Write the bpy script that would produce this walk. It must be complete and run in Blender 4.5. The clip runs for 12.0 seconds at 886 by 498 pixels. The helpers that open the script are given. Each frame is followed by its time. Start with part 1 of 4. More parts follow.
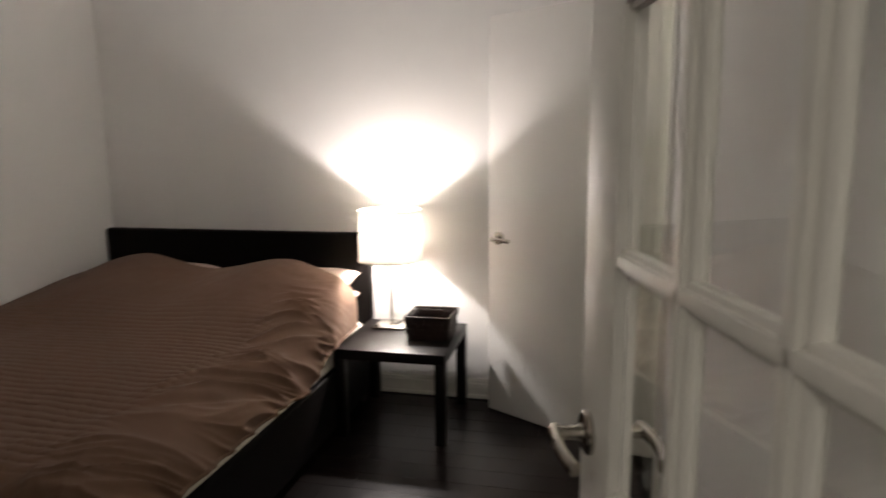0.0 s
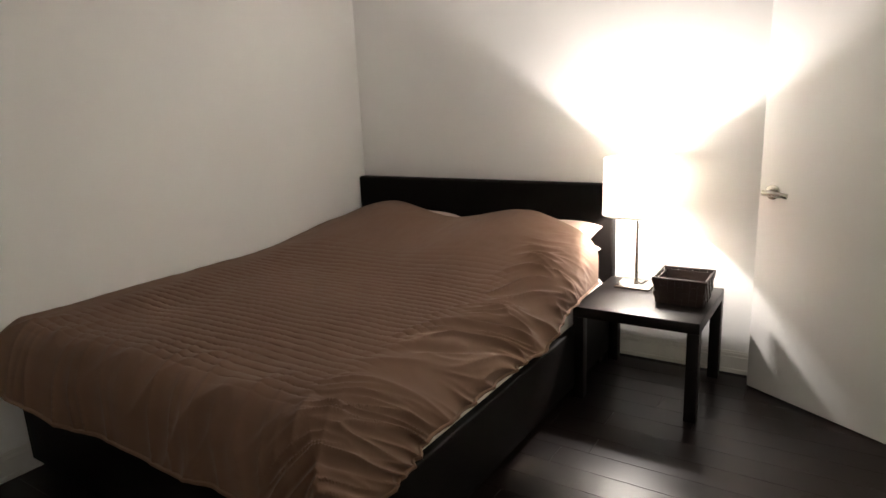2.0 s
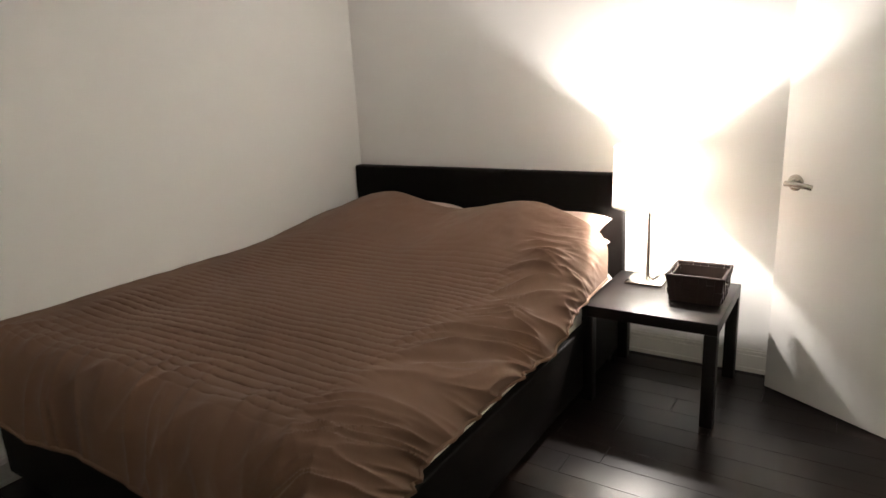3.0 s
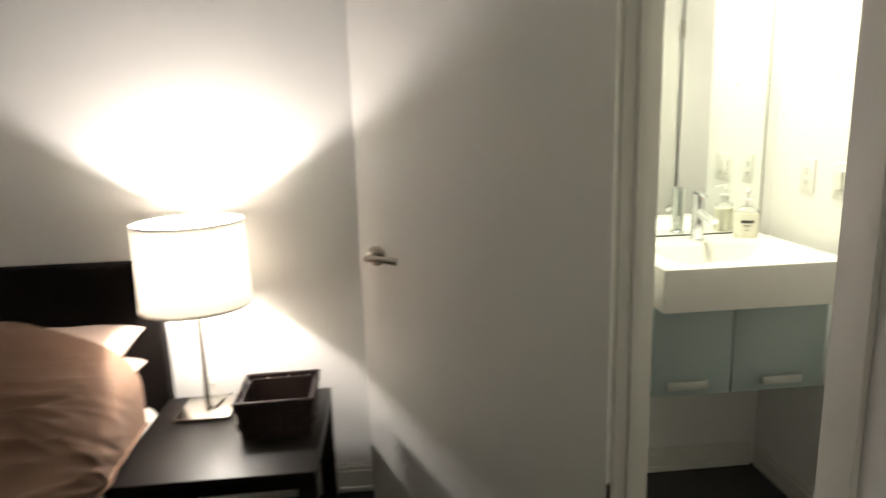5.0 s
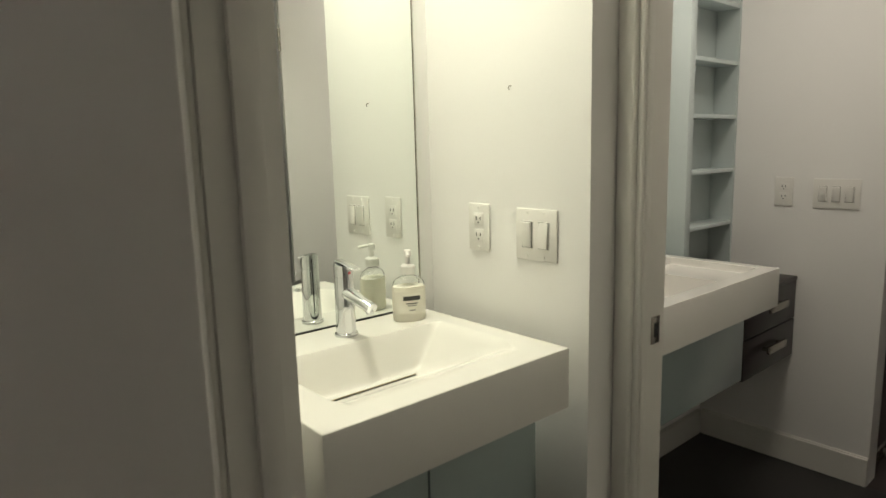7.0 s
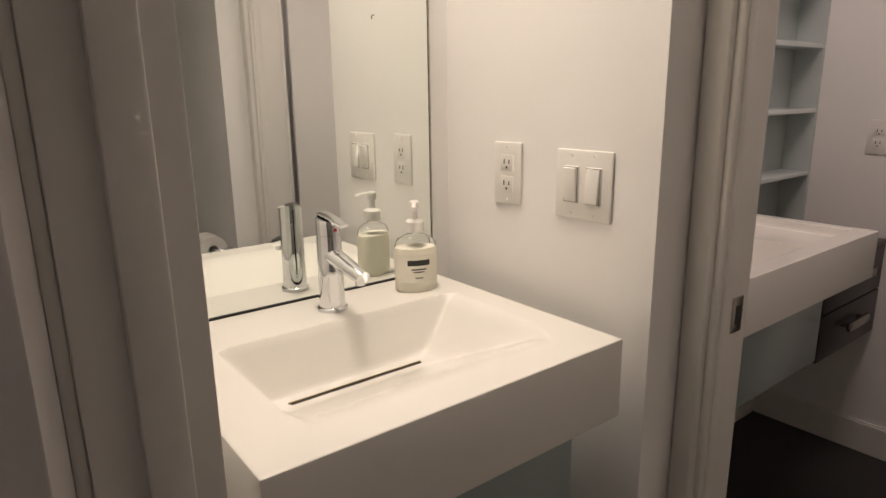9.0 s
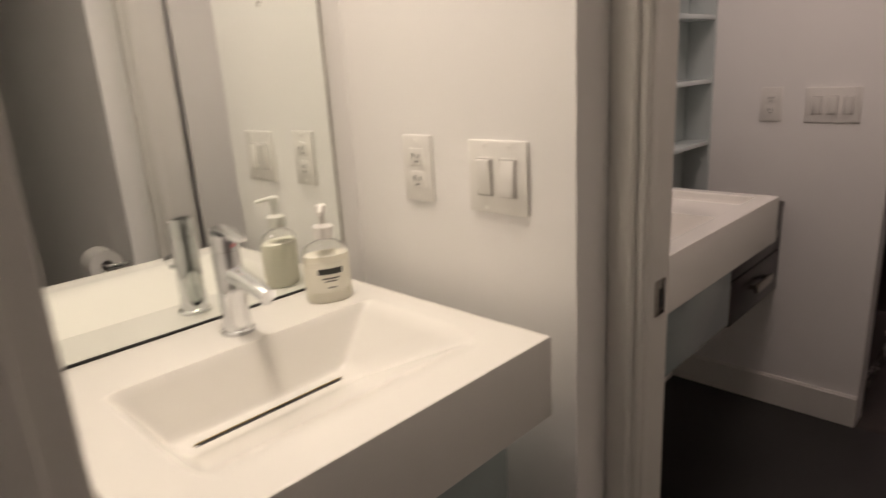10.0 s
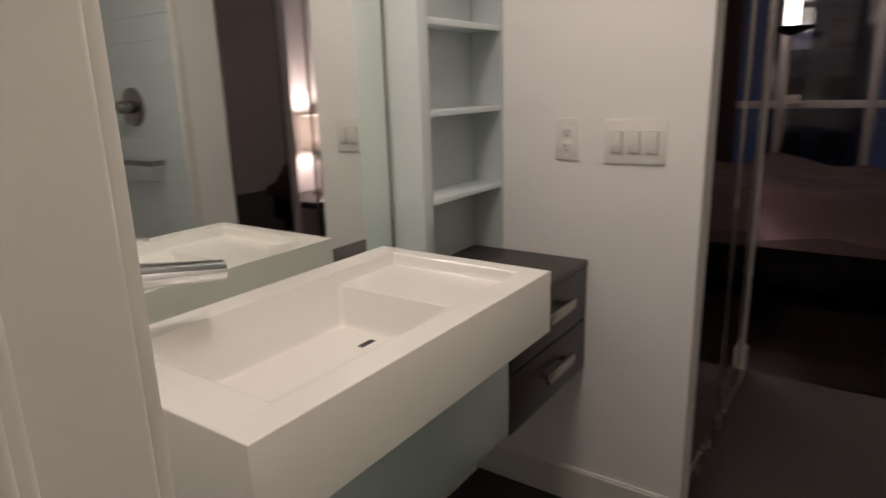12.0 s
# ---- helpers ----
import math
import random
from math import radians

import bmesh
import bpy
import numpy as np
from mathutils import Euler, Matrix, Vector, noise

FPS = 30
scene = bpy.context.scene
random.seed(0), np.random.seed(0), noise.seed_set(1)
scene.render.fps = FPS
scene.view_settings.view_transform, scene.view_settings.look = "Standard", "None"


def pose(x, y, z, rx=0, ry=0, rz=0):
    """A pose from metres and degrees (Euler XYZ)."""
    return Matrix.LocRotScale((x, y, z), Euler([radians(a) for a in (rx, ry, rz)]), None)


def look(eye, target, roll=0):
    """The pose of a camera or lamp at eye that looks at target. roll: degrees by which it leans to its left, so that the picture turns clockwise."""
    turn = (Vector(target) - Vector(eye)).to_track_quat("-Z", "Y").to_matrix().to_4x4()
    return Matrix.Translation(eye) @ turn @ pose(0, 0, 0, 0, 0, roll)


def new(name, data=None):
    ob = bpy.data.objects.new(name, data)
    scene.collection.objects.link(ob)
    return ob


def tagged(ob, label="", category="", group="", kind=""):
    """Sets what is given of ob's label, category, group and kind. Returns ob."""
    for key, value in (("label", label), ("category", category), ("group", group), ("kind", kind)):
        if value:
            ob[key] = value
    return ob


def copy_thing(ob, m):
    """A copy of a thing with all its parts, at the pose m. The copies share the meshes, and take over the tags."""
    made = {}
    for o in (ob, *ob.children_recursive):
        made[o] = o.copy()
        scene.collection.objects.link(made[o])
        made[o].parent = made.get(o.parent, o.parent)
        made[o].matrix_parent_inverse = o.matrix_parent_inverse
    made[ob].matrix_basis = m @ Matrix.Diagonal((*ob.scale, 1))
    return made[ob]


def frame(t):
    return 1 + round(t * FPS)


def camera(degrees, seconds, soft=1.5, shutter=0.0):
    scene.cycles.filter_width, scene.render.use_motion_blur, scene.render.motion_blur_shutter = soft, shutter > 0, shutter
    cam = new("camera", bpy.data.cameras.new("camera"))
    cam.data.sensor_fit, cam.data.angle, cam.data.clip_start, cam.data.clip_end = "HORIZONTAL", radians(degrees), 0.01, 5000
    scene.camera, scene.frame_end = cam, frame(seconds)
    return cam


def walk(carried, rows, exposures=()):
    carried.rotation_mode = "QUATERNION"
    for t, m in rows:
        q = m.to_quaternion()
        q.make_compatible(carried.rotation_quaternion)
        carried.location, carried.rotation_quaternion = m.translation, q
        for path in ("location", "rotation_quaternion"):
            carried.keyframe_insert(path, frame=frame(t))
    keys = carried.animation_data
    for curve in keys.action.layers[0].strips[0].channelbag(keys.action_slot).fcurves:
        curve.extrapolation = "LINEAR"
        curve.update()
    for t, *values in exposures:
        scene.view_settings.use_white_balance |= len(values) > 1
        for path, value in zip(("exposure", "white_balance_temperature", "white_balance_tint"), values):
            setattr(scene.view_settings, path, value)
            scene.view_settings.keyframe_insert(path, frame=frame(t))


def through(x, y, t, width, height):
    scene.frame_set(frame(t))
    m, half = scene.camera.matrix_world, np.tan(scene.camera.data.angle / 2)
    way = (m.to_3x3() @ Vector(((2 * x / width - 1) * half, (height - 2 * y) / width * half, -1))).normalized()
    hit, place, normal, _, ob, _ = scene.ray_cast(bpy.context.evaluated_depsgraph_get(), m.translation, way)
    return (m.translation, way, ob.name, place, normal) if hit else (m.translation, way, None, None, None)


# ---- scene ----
cam = camera(70.2, 12.0, 1.5, 0.5)
PATH = [
    (0, (0.418, -0.372, 1.409), (-0.022, 1.552, 1.086), -0.6),
    (0.5, (0.411, -0.315, 1.367), (-0.392, 1.484, 1.021), -0.9),
    (1, (0.401, -0.313, 1.384), (-0.621, 1.36, 0.99), -2.1),
    (1.5, (0.361, -0.306, 1.392), (-0.708, 1.328, 0.96), -2.6),
    (2, (0.278, -0.248, 1.394), (-0.798, 1.373, 0.934), -2.7),
    (2.5, (0.24, -0.181, 1.403), (-0.859, 1.416, 0.91), -3.0),
    (2.7, (0.21, -0.157, 1.407), (-0.879, 1.442, 0.899), -3.1),
    (4.3, (0.035, 0.409, 1.426), (-0.563, 2.261, 0.964), -3.6),
    (4.5, (-0.055, 0.504, 1.393), (-0.353, 2.43, 0.943), -2.9),
    (5, (0.019, 0.786, 1.366), (0.196, 2.737, 0.964), -1.8),
    (5.5, (0.045, 1.053, 1.375), (0.613, 2.931, 0.988), -1.9),
    (6, (0.079, 1.32, 1.366), (1.128, 2.988, 1.022), -3.9),
    (6.5, (0.231, 1.524, 1.342), (1.504, 3.031, 1.012), -2.1),
    (7, (0.376, 1.677, 1.335), (1.663, 3.175, 1.019), -1.5),
    (9, (0.611, 1.907, 1.293), (1.796, 3.444, 0.811), -0.8),
    (9.5, (0.589, 1.923, 1.3), (1.816, 3.414, 0.782), -2.1),
    (10, (0.668, 1.959, 1.306), (2.032, 3.317, 0.763), -3.5),
    (10.5, (0.88, 2.01, 1.312), (2.428, 3.17, 0.803), -3.1),
    (11, (1.106, 2.04, 1.298), (2.78, 3.007, 0.786), -2.5),
    (11.5, (1.311, 2.055, 1.287), (3.061, 2.887, 0.792), -2.2),
    (12, (1.424, 1.983, 1.278), (3.013, 3.092, 0.779), -1.7),
]
walk(cam, [(t, look(eye, target, roll)) for t, eye, target, roll in PATH],
     [(0.0, 0.55, 6500, 9), (1.0, 0.66, 6500, 9), (1.5, 1.08, 6500, 8), (2.0, 1.30, 6500, 7), (2.7, 1.46, 6500, 6), (4.3, 1.22, 6500, 6), (4.6, 0.98, 6500, 6), (5.0, 0.34, 6580, 4), (5.5, 0.03, 6600, 2), (6.0, 0.09, 6520, 3), (6.5, -0.08, 6500, 3),
      (7.2, -0.70, 6600, 9), (9.0, -0.80, 6900, 28), (10.0, -0.82, 6900, 28), (11.0, -0.85, 6900, 28), (11.5, -0.48, 6800, 24), (12.0, -0.30, 6600, 19)])

# ---- world and lights ----
world = bpy.data.worlds.new("night")
scene.world = world
world.use_nodes = True
WN = world.node_tree.nodes
WN["Background"].inputs[0].default_value = (0.10, 0.14, 0.30, 1)
WN["Background"].inputs[1].default_value = 0.05


def lamp_light(name, kind, m, energy, colour, size, spread=180):
    data = bpy.data.lights.new(name, kind)
    data.energy, data.color = energy, colour
    if kind == "AREA":
        data.shape, data.size, data.spread = "DISK", size, radians(spread)
    else:
        data.shadow_soft_size = size
    ob = new(name, data)
    ob.matrix_world = m
    return ob


WARM = (1.0, 0.91, 0.875)
lamp_light("bulb_light", "POINT", pose(-0.591, 2.785, 0.962), 28.0, WARM, 0.02)
lamp_light("bulb_light_far_bedroom", "POINT", pose(5.15, 2.93, 0.962), 21, (1.0, 0.84, 0.80), 0.03)
lamp_light("torchiere_light", "POINT", pose(7.15, 2.66, 1.95), 2.5, (1.0, 0.82, 0.72), 0.04)
lamp_light("powder_room_downlight", "AREA", pose(1.10, 2.66, 2.42), 9.6, (0.985, 0.96, 0.77), 0.32, 128)
lamp_light("vanity_hall_downlight", "AREA", pose(2.2, 2.40, 2.42), 7.7, (1.0, 0.90, 0.795), 0.50)
# added fill lamp, out of view, that brightens the bedroom through its doorway
lamp_light("living_room_fill", "AREA", pose(-0.3, -1.7, 2.44), 7.2, (1.0, 0.90, 0.78), 0.4)

# ---- materials ----


def material(name, colour, rough=0.5, metal=0.0, **extra):
    """A principled material with grain and larger stains in colour, roughness and relief."""
    m = bpy.data.materials.new(name)
    m.use_nodes = True
    nt = m.node_tree
    bsdf = nt.nodes["Principled BSDF"]
    bsdf.inputs["Roughness"].default_value = rough
    bsdf.inputs["Metallic"].default_value = metal
    coord = nt.nodes.new("ShaderNodeTexCoord")
    big = nt.nodes.new("ShaderNodeTexNoise")
    big.inputs["Scale"].default_value = extra.get("big", 2.0)
    big.inputs["Detail"].default_value = 3
    fine = nt.nodes.new("ShaderNodeTexNoise")
    fine.inputs["Scale"].default_value = extra.get("fine", 90.0)
    fine.inputs["Detail"].default_value = 4
    for n in (big, fine):
        nt.links.new(coord.outputs["Object"], n.inputs["Vector"])
    ramp = nt.nodes.new("ShaderNodeMix")
    ramp.data_type = "RGBA"
    v = extra.get("vary", 0.06)
    ramp.inputs[6].default_value = (*[c * (1 - v) for c in colour], 1)
    ramp.inputs[7].default_value = (*[min(1, c * (1 + v)) for c in colour], 1)
    mixf = nt.nodes.new("ShaderNodeMath")
    mixf.operation = "MULTIPLY_ADD"
    mixf.inputs[1].default_value = 0.4
    nt.links.new(fine.outputs["Fac"], mixf.inputs[0])
    nt.links.new(big.outputs["Fac"], mixf.inputs[2])
    sub = nt.nodes.new("ShaderNodeMath")
    sub.operation = "SUBTRACT"
    sub.inputs[1].default_value = 0.2
    nt.links.new(mixf.outputs[0], sub.inputs[0])
    nt.links.new(sub.outputs[0], ramp.inputs[0])
    nt.links.new(ramp.outputs[2], bsdf.inputs["Base Color"])
    if extra.get("bump", 0.0):
        bump = nt.nodes.new("ShaderNodeBump")
        bump.inputs["Strength"].default_value = extra["bump"]
        bump.inputs["Distance"].default_value = extra.get("relief", 0.002)
        nt.links.new(fine.outputs["Fac"], bump.inputs["Height"])
        nt.links.new(bump.outputs[0], bsdf.inputs["Normal"])
    rr = nt.nodes.new("ShaderNodeMapRange")
    rr.inputs[3].default_value = max(0.02, rough - extra.get("rough_vary", 0.05))
    rr.inputs[4].default_value = min(1.0, rough + extra.get("rough_vary", 0.05))
    nt.links.new(big.outputs["Fac"], rr.inputs[0])
    nt.links.new(rr.outputs[0], bsdf.inputs["Roughness"])
    bsdf.inputs["Specular IOR Level"].default_value = extra.get("spec", 0.5)
    if "coat" in extra:
        bsdf.inputs["Coat Weight"].default_value = extra["coat"]
        bsdf.inputs["Coat Roughness"].default_value = 0.1
    return m


def glass_material(name, tint=(0.9, 0.95, 0.93), rough=0.0):
    m = bpy.data.materials.new(name)
    m.use_nodes = True
    b = m.node_tree.nodes["Principled BSDF"]
    b.inputs["Base Color"].default_value = (*tint, 1)
    b.inputs["Transmission Weight"].default_value = 1.0
    b.inputs["Roughness"].default_value = rough
    b.inputs["IOR"].default_value = 1.45
    return m


def mirror_material(name, tint, rough=0.0):
    m = bpy.data.materials.new(name)
    m.use_nodes = True
    b = m.node_tree.nodes["Principled BSDF"]
    b.inputs["Base Color"].default_value = (*tint, 1)
    b.inputs["Metallic"].default_value = 1.0
    b.inputs["Roughness"].default_value = rough
    return m


def glow_material(name, colour, strength):
    m = bpy.data.materials.new(name)
    m.use_nodes = True
    b = m.node_tree.nodes["Principled BSDF"]
    b.inputs["Base Color"].default_value = (*colour, 1)
    b.inputs["Emission Color"].default_value = (*colour, 1)
    b.inputs["Emission Strength"].default_value = strength
    return m


def shade_material(name, colour, through=0.20):
    """A pale matt stuff that lets part of the light through."""
    m = bpy.data.materials.new(name)
    m.use_nodes = True
    nt = m.node_tree
    b = nt.nodes["Principled BSDF"]
    b.inputs["Base Color"].default_value = (*colour, 1)
    b.inputs["Roughness"].default_value = 0.9
    tr = nt.nodes.new("ShaderNodeBsdfTranslucent")
    tr.inputs[0].default_value = (*colour, 1)
    weave = nt.nodes.new("ShaderNodeTexNoise")
    weave.inputs["Scale"].default_value = 400
    bump = nt.nodes.new("ShaderNodeBump")
    bump.inputs["Strength"].default_value = 0.2
    bump.inputs["Distance"].default_value = 0.001
    nt.links.new(weave.outputs["Fac"], bump.inputs["Height"])
    nt.links.new(bump.outputs[0], b.inputs["Normal"])
    mix = nt.nodes.new("ShaderNodeMixShader")
    mix.inputs[0].default_value = through
    nt.links.new(b.outputs[0], mix.inputs[1])
    nt.links.new(tr.outputs[0], mix.inputs[2])
    nt.links.new(mix.outputs[0], nt.nodes["Material Output"].inputs[0])
    return m


def plank_material(name, dark, light, rough):
    """Dark-stained boards: grain along x, tone varied from board to board."""
    m = bpy.data.materials.new(name)
    m.use_nodes = True
    nt = m.node_tree
    b = nt.nodes["Principled BSDF"]
    b.inputs["Specular IOR Level"].default_value = 0.26
    coord = nt.nodes.new("ShaderNodeTexCoord")
    info = nt.nodes.new("ShaderNodeObjectInfo")
    mapping = nt.nodes.new("ShaderNodeMapping")
    mapping.inputs["Scale"].default_value = (2.0, 30.0, 1.0)
    nt.links.new(coord.outputs["Object"], mapping.inputs["Vector"])
    grain = nt.nodes.new("ShaderNodeTexNoise")
    grain.noise_dimensions = "4D"
    grain.inputs["Scale"].default_value = 4.0
    grain.inputs["Detail"].default_value = 6
    nt.links.new(mapping.outputs[0], grain.inputs["Vector"])
    scale = nt.nodes.new("ShaderNodeMath")
    scale.operation = "MULTIPLY"
    scale.inputs[1].default_value = 37.0
    nt.links.new(info.outputs["Random"], scale.inputs[0])
    nt.links.new(scale.outputs[0], grain.inputs["W"])
    mix = nt.nodes.new("ShaderNodeMix")
    mix.data_type = "RGBA"
    mix.inputs[6].default_value = (*dark, 1)
    mix.inputs[7].default_value = (*light, 1)
    add = nt.nodes.new("ShaderNodeMath")
    add.operation = "MULTIPLY_ADD"
    add.inputs[1].default_value = 0.4
    nt.links.new(info.outputs["Random"], add.inputs[0])
    nt.links.new(grain.outputs["Fac"], add.inputs[2])
    sub = nt.nodes.new("ShaderNodeMath")
    sub.operation = "SUBTRACT"
    sub.inputs[1].default_value = 0.25
    nt.links.new(add.outputs[0], sub.inputs[0])
    nt.links.new(sub.outputs[0], mix.inputs[0])
    nt.links.new(mix.outputs[2], b.inputs["Base Color"])
    rr = nt.nodes.new("ShaderNodeMapRange")
    rr.inputs[3].default_value = rough - 0.02
    rr.inputs[4].default_value = rough + 0.05
    nt.links.new(grain.outputs["Fac"], rr.inputs[0])
    nt.links.new(rr.outputs[0], b.inputs["Roughness"])
    bump = nt.nodes.new("ShaderNodeBump")
    bump.inputs["Strength"].default_value = 0.03
    bump.inputs["Distance"].default_value = 0.0005
    nt.links.new(grain.outputs["Fac"], bump.inputs["Height"])
    nt.links.new(bump.outputs[0], b.inputs["Normal"])
    return m


def duvet_material(name, colour):
    """Brown cotton with a field of fine ribs across the bed and a fine weave."""
    m = material(name, colour, 0.85, fine=500.0, big=3.0, vary=0.10, bump=0.25, relief=0.001)
    nt = m.node_tree
    b = nt.nodes["Principled BSDF"]
    b.inputs["Sheen Weight"].default_value = 0.04
    b.inputs["Sheen Roughness"].default_value = 0.5
    return m


WALL = material("wall_paint", (0.895, 0.88, 0.858), 0.75, big=1.2, fine=160.0, vary=0.025, bump=0.12, relief=0.001)
TRIM = material("trim_paint", (0.80, 0.78, 0.73), 0.38, big=2.5, fine=60.0, vary=0.03, bump=0.05, relief=0.001)
DOORP = material("door_paint", (0.82, 0.80, 0.77), 0.45, big=1.5, fine=120.0, vary=0.025, bump=0.08, relief=0.001)
CEIL = material("ceiling_paint", (0.93, 0.925, 0.91), 0.9, big=1.0, fine=120.0, vary=0.02, bump=0.2)
BOARDS = plank_material("dark_boards", (0.004, 0.0024, 0.002), (0.011, 0.0062, 0.005), 0.30)
GROUT = material("joint_dark", (0.008, 0.007, 0.007), 0.8)
TILEF = material("floor_tile_dark", (0.030, 0.028, 0.027), 0.42, big=4.0, fine=70.0, vary=0.2, bump=0.1)
CORRF = material("corridor_floor", (0.062, 0.050, 0.047), 0.75, big=5.0, fine=220.0, vary=0.2, bump=0.4, relief=0.002)
DUVET = duvet_material("brown_cotton", (0.140, 0.074, 0.044))
PILLOW = material("pale_pink_cotton", (0.50, 0.385, 0.33), 0.85, fine=400.0, vary=0.06, bump=0.3)
MATTRESS = material("mattress_cream", (0.62, 0.58, 0.52), 0.85, fine=300.0, vary=0.05, bump=0.3)
LEATHER = material("black_faux_leather", (0.0045, 0.0034, 0.0030), 0.60, spec=0.07, fine=260.0, vary=0.25, bump=0.35, relief=0.001)
LACQ = material("black_brown_foil", (0.0070, 0.0050, 0.0045), 0.45, spec=0.22, big=6.0, fine=200.0, vary=0.25, bump=0.05)
WICKER = material("dark_woven_strap", (0.030, 0.017, 0.014), 0.55, fine=300.0, vary=0.3, bump=0.5)
STEEL = material("brushed_nickel", (0.44, 0.41, 0.365), 0.26, 1.0, big=10.0, fine=300.0, vary=0.08, bump=0.05)
BRASS = material("aged_brass", (0.42, 0.33, 0.18), 0.35, 1.0, fine=200.0, vary=0.1)
REDDOT = material("red_mark", (0.45, 0.03, 0.04), 0.4)
CHROME = mirror_material("chrome", (0.66, 0.67, 0.68), 0.05)
# chrome with the reflection of a dark room put into its tint
DARKCHROME = mirror_material("chrome_dark_reflection", (0.34, 0.32, 0.31), 0.14)
SHADE = shade_material("lamp_shade_fabric", (0.90, 0.87, 0.82))
BULB = glow_material("lit_bulb", (1.0, 0.88, 0.72), 40.0)
LENS = glow_material("lit_downlight", (1.0, 0.92, 0.80), 6.0)
CERAMIC = material("white_solid_surface", (0.84, 0.82, 0.77), 0.22, big=3.0, fine=40.0, vary=0.015, coat=0.25)
FROST = material("frosted_glass_front", (0.44, 0.52, 0.52), 0.22, big=3.0, fine=60.0, vary=0.04, coat=0.4)
FROSTW = material("frosted_panel_white", (0.70, 0.78, 0.78), 0.25, big=3.0, fine=60.0, vary=0.03, coat=0.3)
# darker copy of the frosted panel: shade inside the niche painted into the colour
NICHESHADE = material("niche_panel_shaded", (0.52, 0.575, 0.57), 0.4, big=3.0, fine=60.0, vary=0.04)
MIRROR = mirror_material("mirror_silver", (0.90, 0.93, 0.90))
DARKMIR = mirror_material("grey_mirror", (0.84, 0.80, 0.81), 0.01)
GLASS = glass_material("clear_glass", (0.985, 0.99, 0.985))
PLASTIC = material("white_plastic", (0.82, 0.80, 0.76), 0.35, fine=80.0, vary=0.02)
SLOT = material("dark_slot", (0.02, 0.02, 0.02), 0.5)
ESPRESSO = material("espresso_laminate", (0.030, 0.022, 0.021), 0.35, big=8.0, fine=120.0, vary=0.3, bump=0.08)
SOAP = shade_material("soap_liquid", (0.92, 0.89, 0.78), 0.30)
LABEL = material("soap_label", (0.84, 0.81, 0.70), 0.4, vary=0.03)
SATIN = material("satin_aluminium", (0.60, 0.61, 0.58), 0.48, 0.6, fine=200.0, vary=0.05)
# grey that stands in for the shade in the gap round switch rockers
GAP = material("painted_gap_shade", (0.22, 0.20, 0.18), 0.6)
INK = material("label_ink", (0.03, 0.03, 0.025), 0.5)
TILEW = material("shower_tile_white", (0.74, 0.82, 0.84), 0.18, big=4.0, fine=30.0, vary=0.03, coat=0.3)
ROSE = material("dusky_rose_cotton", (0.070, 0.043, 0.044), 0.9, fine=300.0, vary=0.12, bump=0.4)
ALU = material("window_frame_white", (0.55, 0.52, 0.53), 0.4, vary=0.04)
NIGHT = glow_material("night_sky_city", (0.055, 0.070, 0.135), 0.16)
TOWER = material("night_facade", (0.10, 0.11, 0.14), 0.8, big=0.3, fine=4.0, vary=0.2)
LITWIN = glow_material("lit_far_window", (0.5, 0.5, 0.6), 0.10)
PAPER = material("toilet_paper", (0.82, 0.80, 0.77), 0.9, fine=200.0, vary=0.03, bump=0.3)

# ---- mesh helpers ----


def box(bm, x0, y0, z0, x1, y1, z1, bevel=0.0, seg=2):
    r = bmesh.ops.create_cube(bm, size=1.0)
    vs = r["verts"]
    m = Matrix.Translation(((x0 + x1) / 2, (y0 + y1) / 2, (z0 + z1) / 2)) @ Matrix.Diagonal((x1 - x0, y1 - y0, z1 - z0, 1))
    bmesh.ops.transform(bm, matrix=m, verts=vs)
    if bevel:
        es = list({e for v in vs for e in v.link_edges})
        bmesh.ops.bevel(bm, geom=es, offset=bevel, segments=seg, affect="EDGES", profile=0.5)
    return bm


def cube_mesh(*a, bevel=0.0, seg=2):
    return box(bmesh.new(), *a, bevel=bevel, seg=seg)


def lathe(bm, profile, n=32, centre=(0, 0), closed=False):
    """A turned shape about a vertical axis from (radius, z) pairs."""
    rings = []
    for r, z in profile:
        if r < 1e-6:
            rings.append([bm.verts.new((centre[0], centre[1], z))])
        else:
            rings.append([bm.verts.new((centre[0] + r * math.cos(2 * math.pi * i / n), centre[1] + r * math.sin(2 * math.pi * i / n), z)) for i in range(n)])
    pairs = list(zip(rings, rings[1:])) + ([(rings[-1], rings[0])] if closed else [])
    for a, b in pairs:
        for i in range(n):
            j = (i + 1) % n
            if len(a) == 1 and len(b) == 1:
                continue
            if len(a) == 1:
                bm.faces.new((a[0], b[j], b[i]))
            elif len(b) == 1:
                bm.faces.new((a[i], a[j], b[0]))
            else:
                bm.faces.new((a[i], a[j], b[j], b[i]))
    return bm


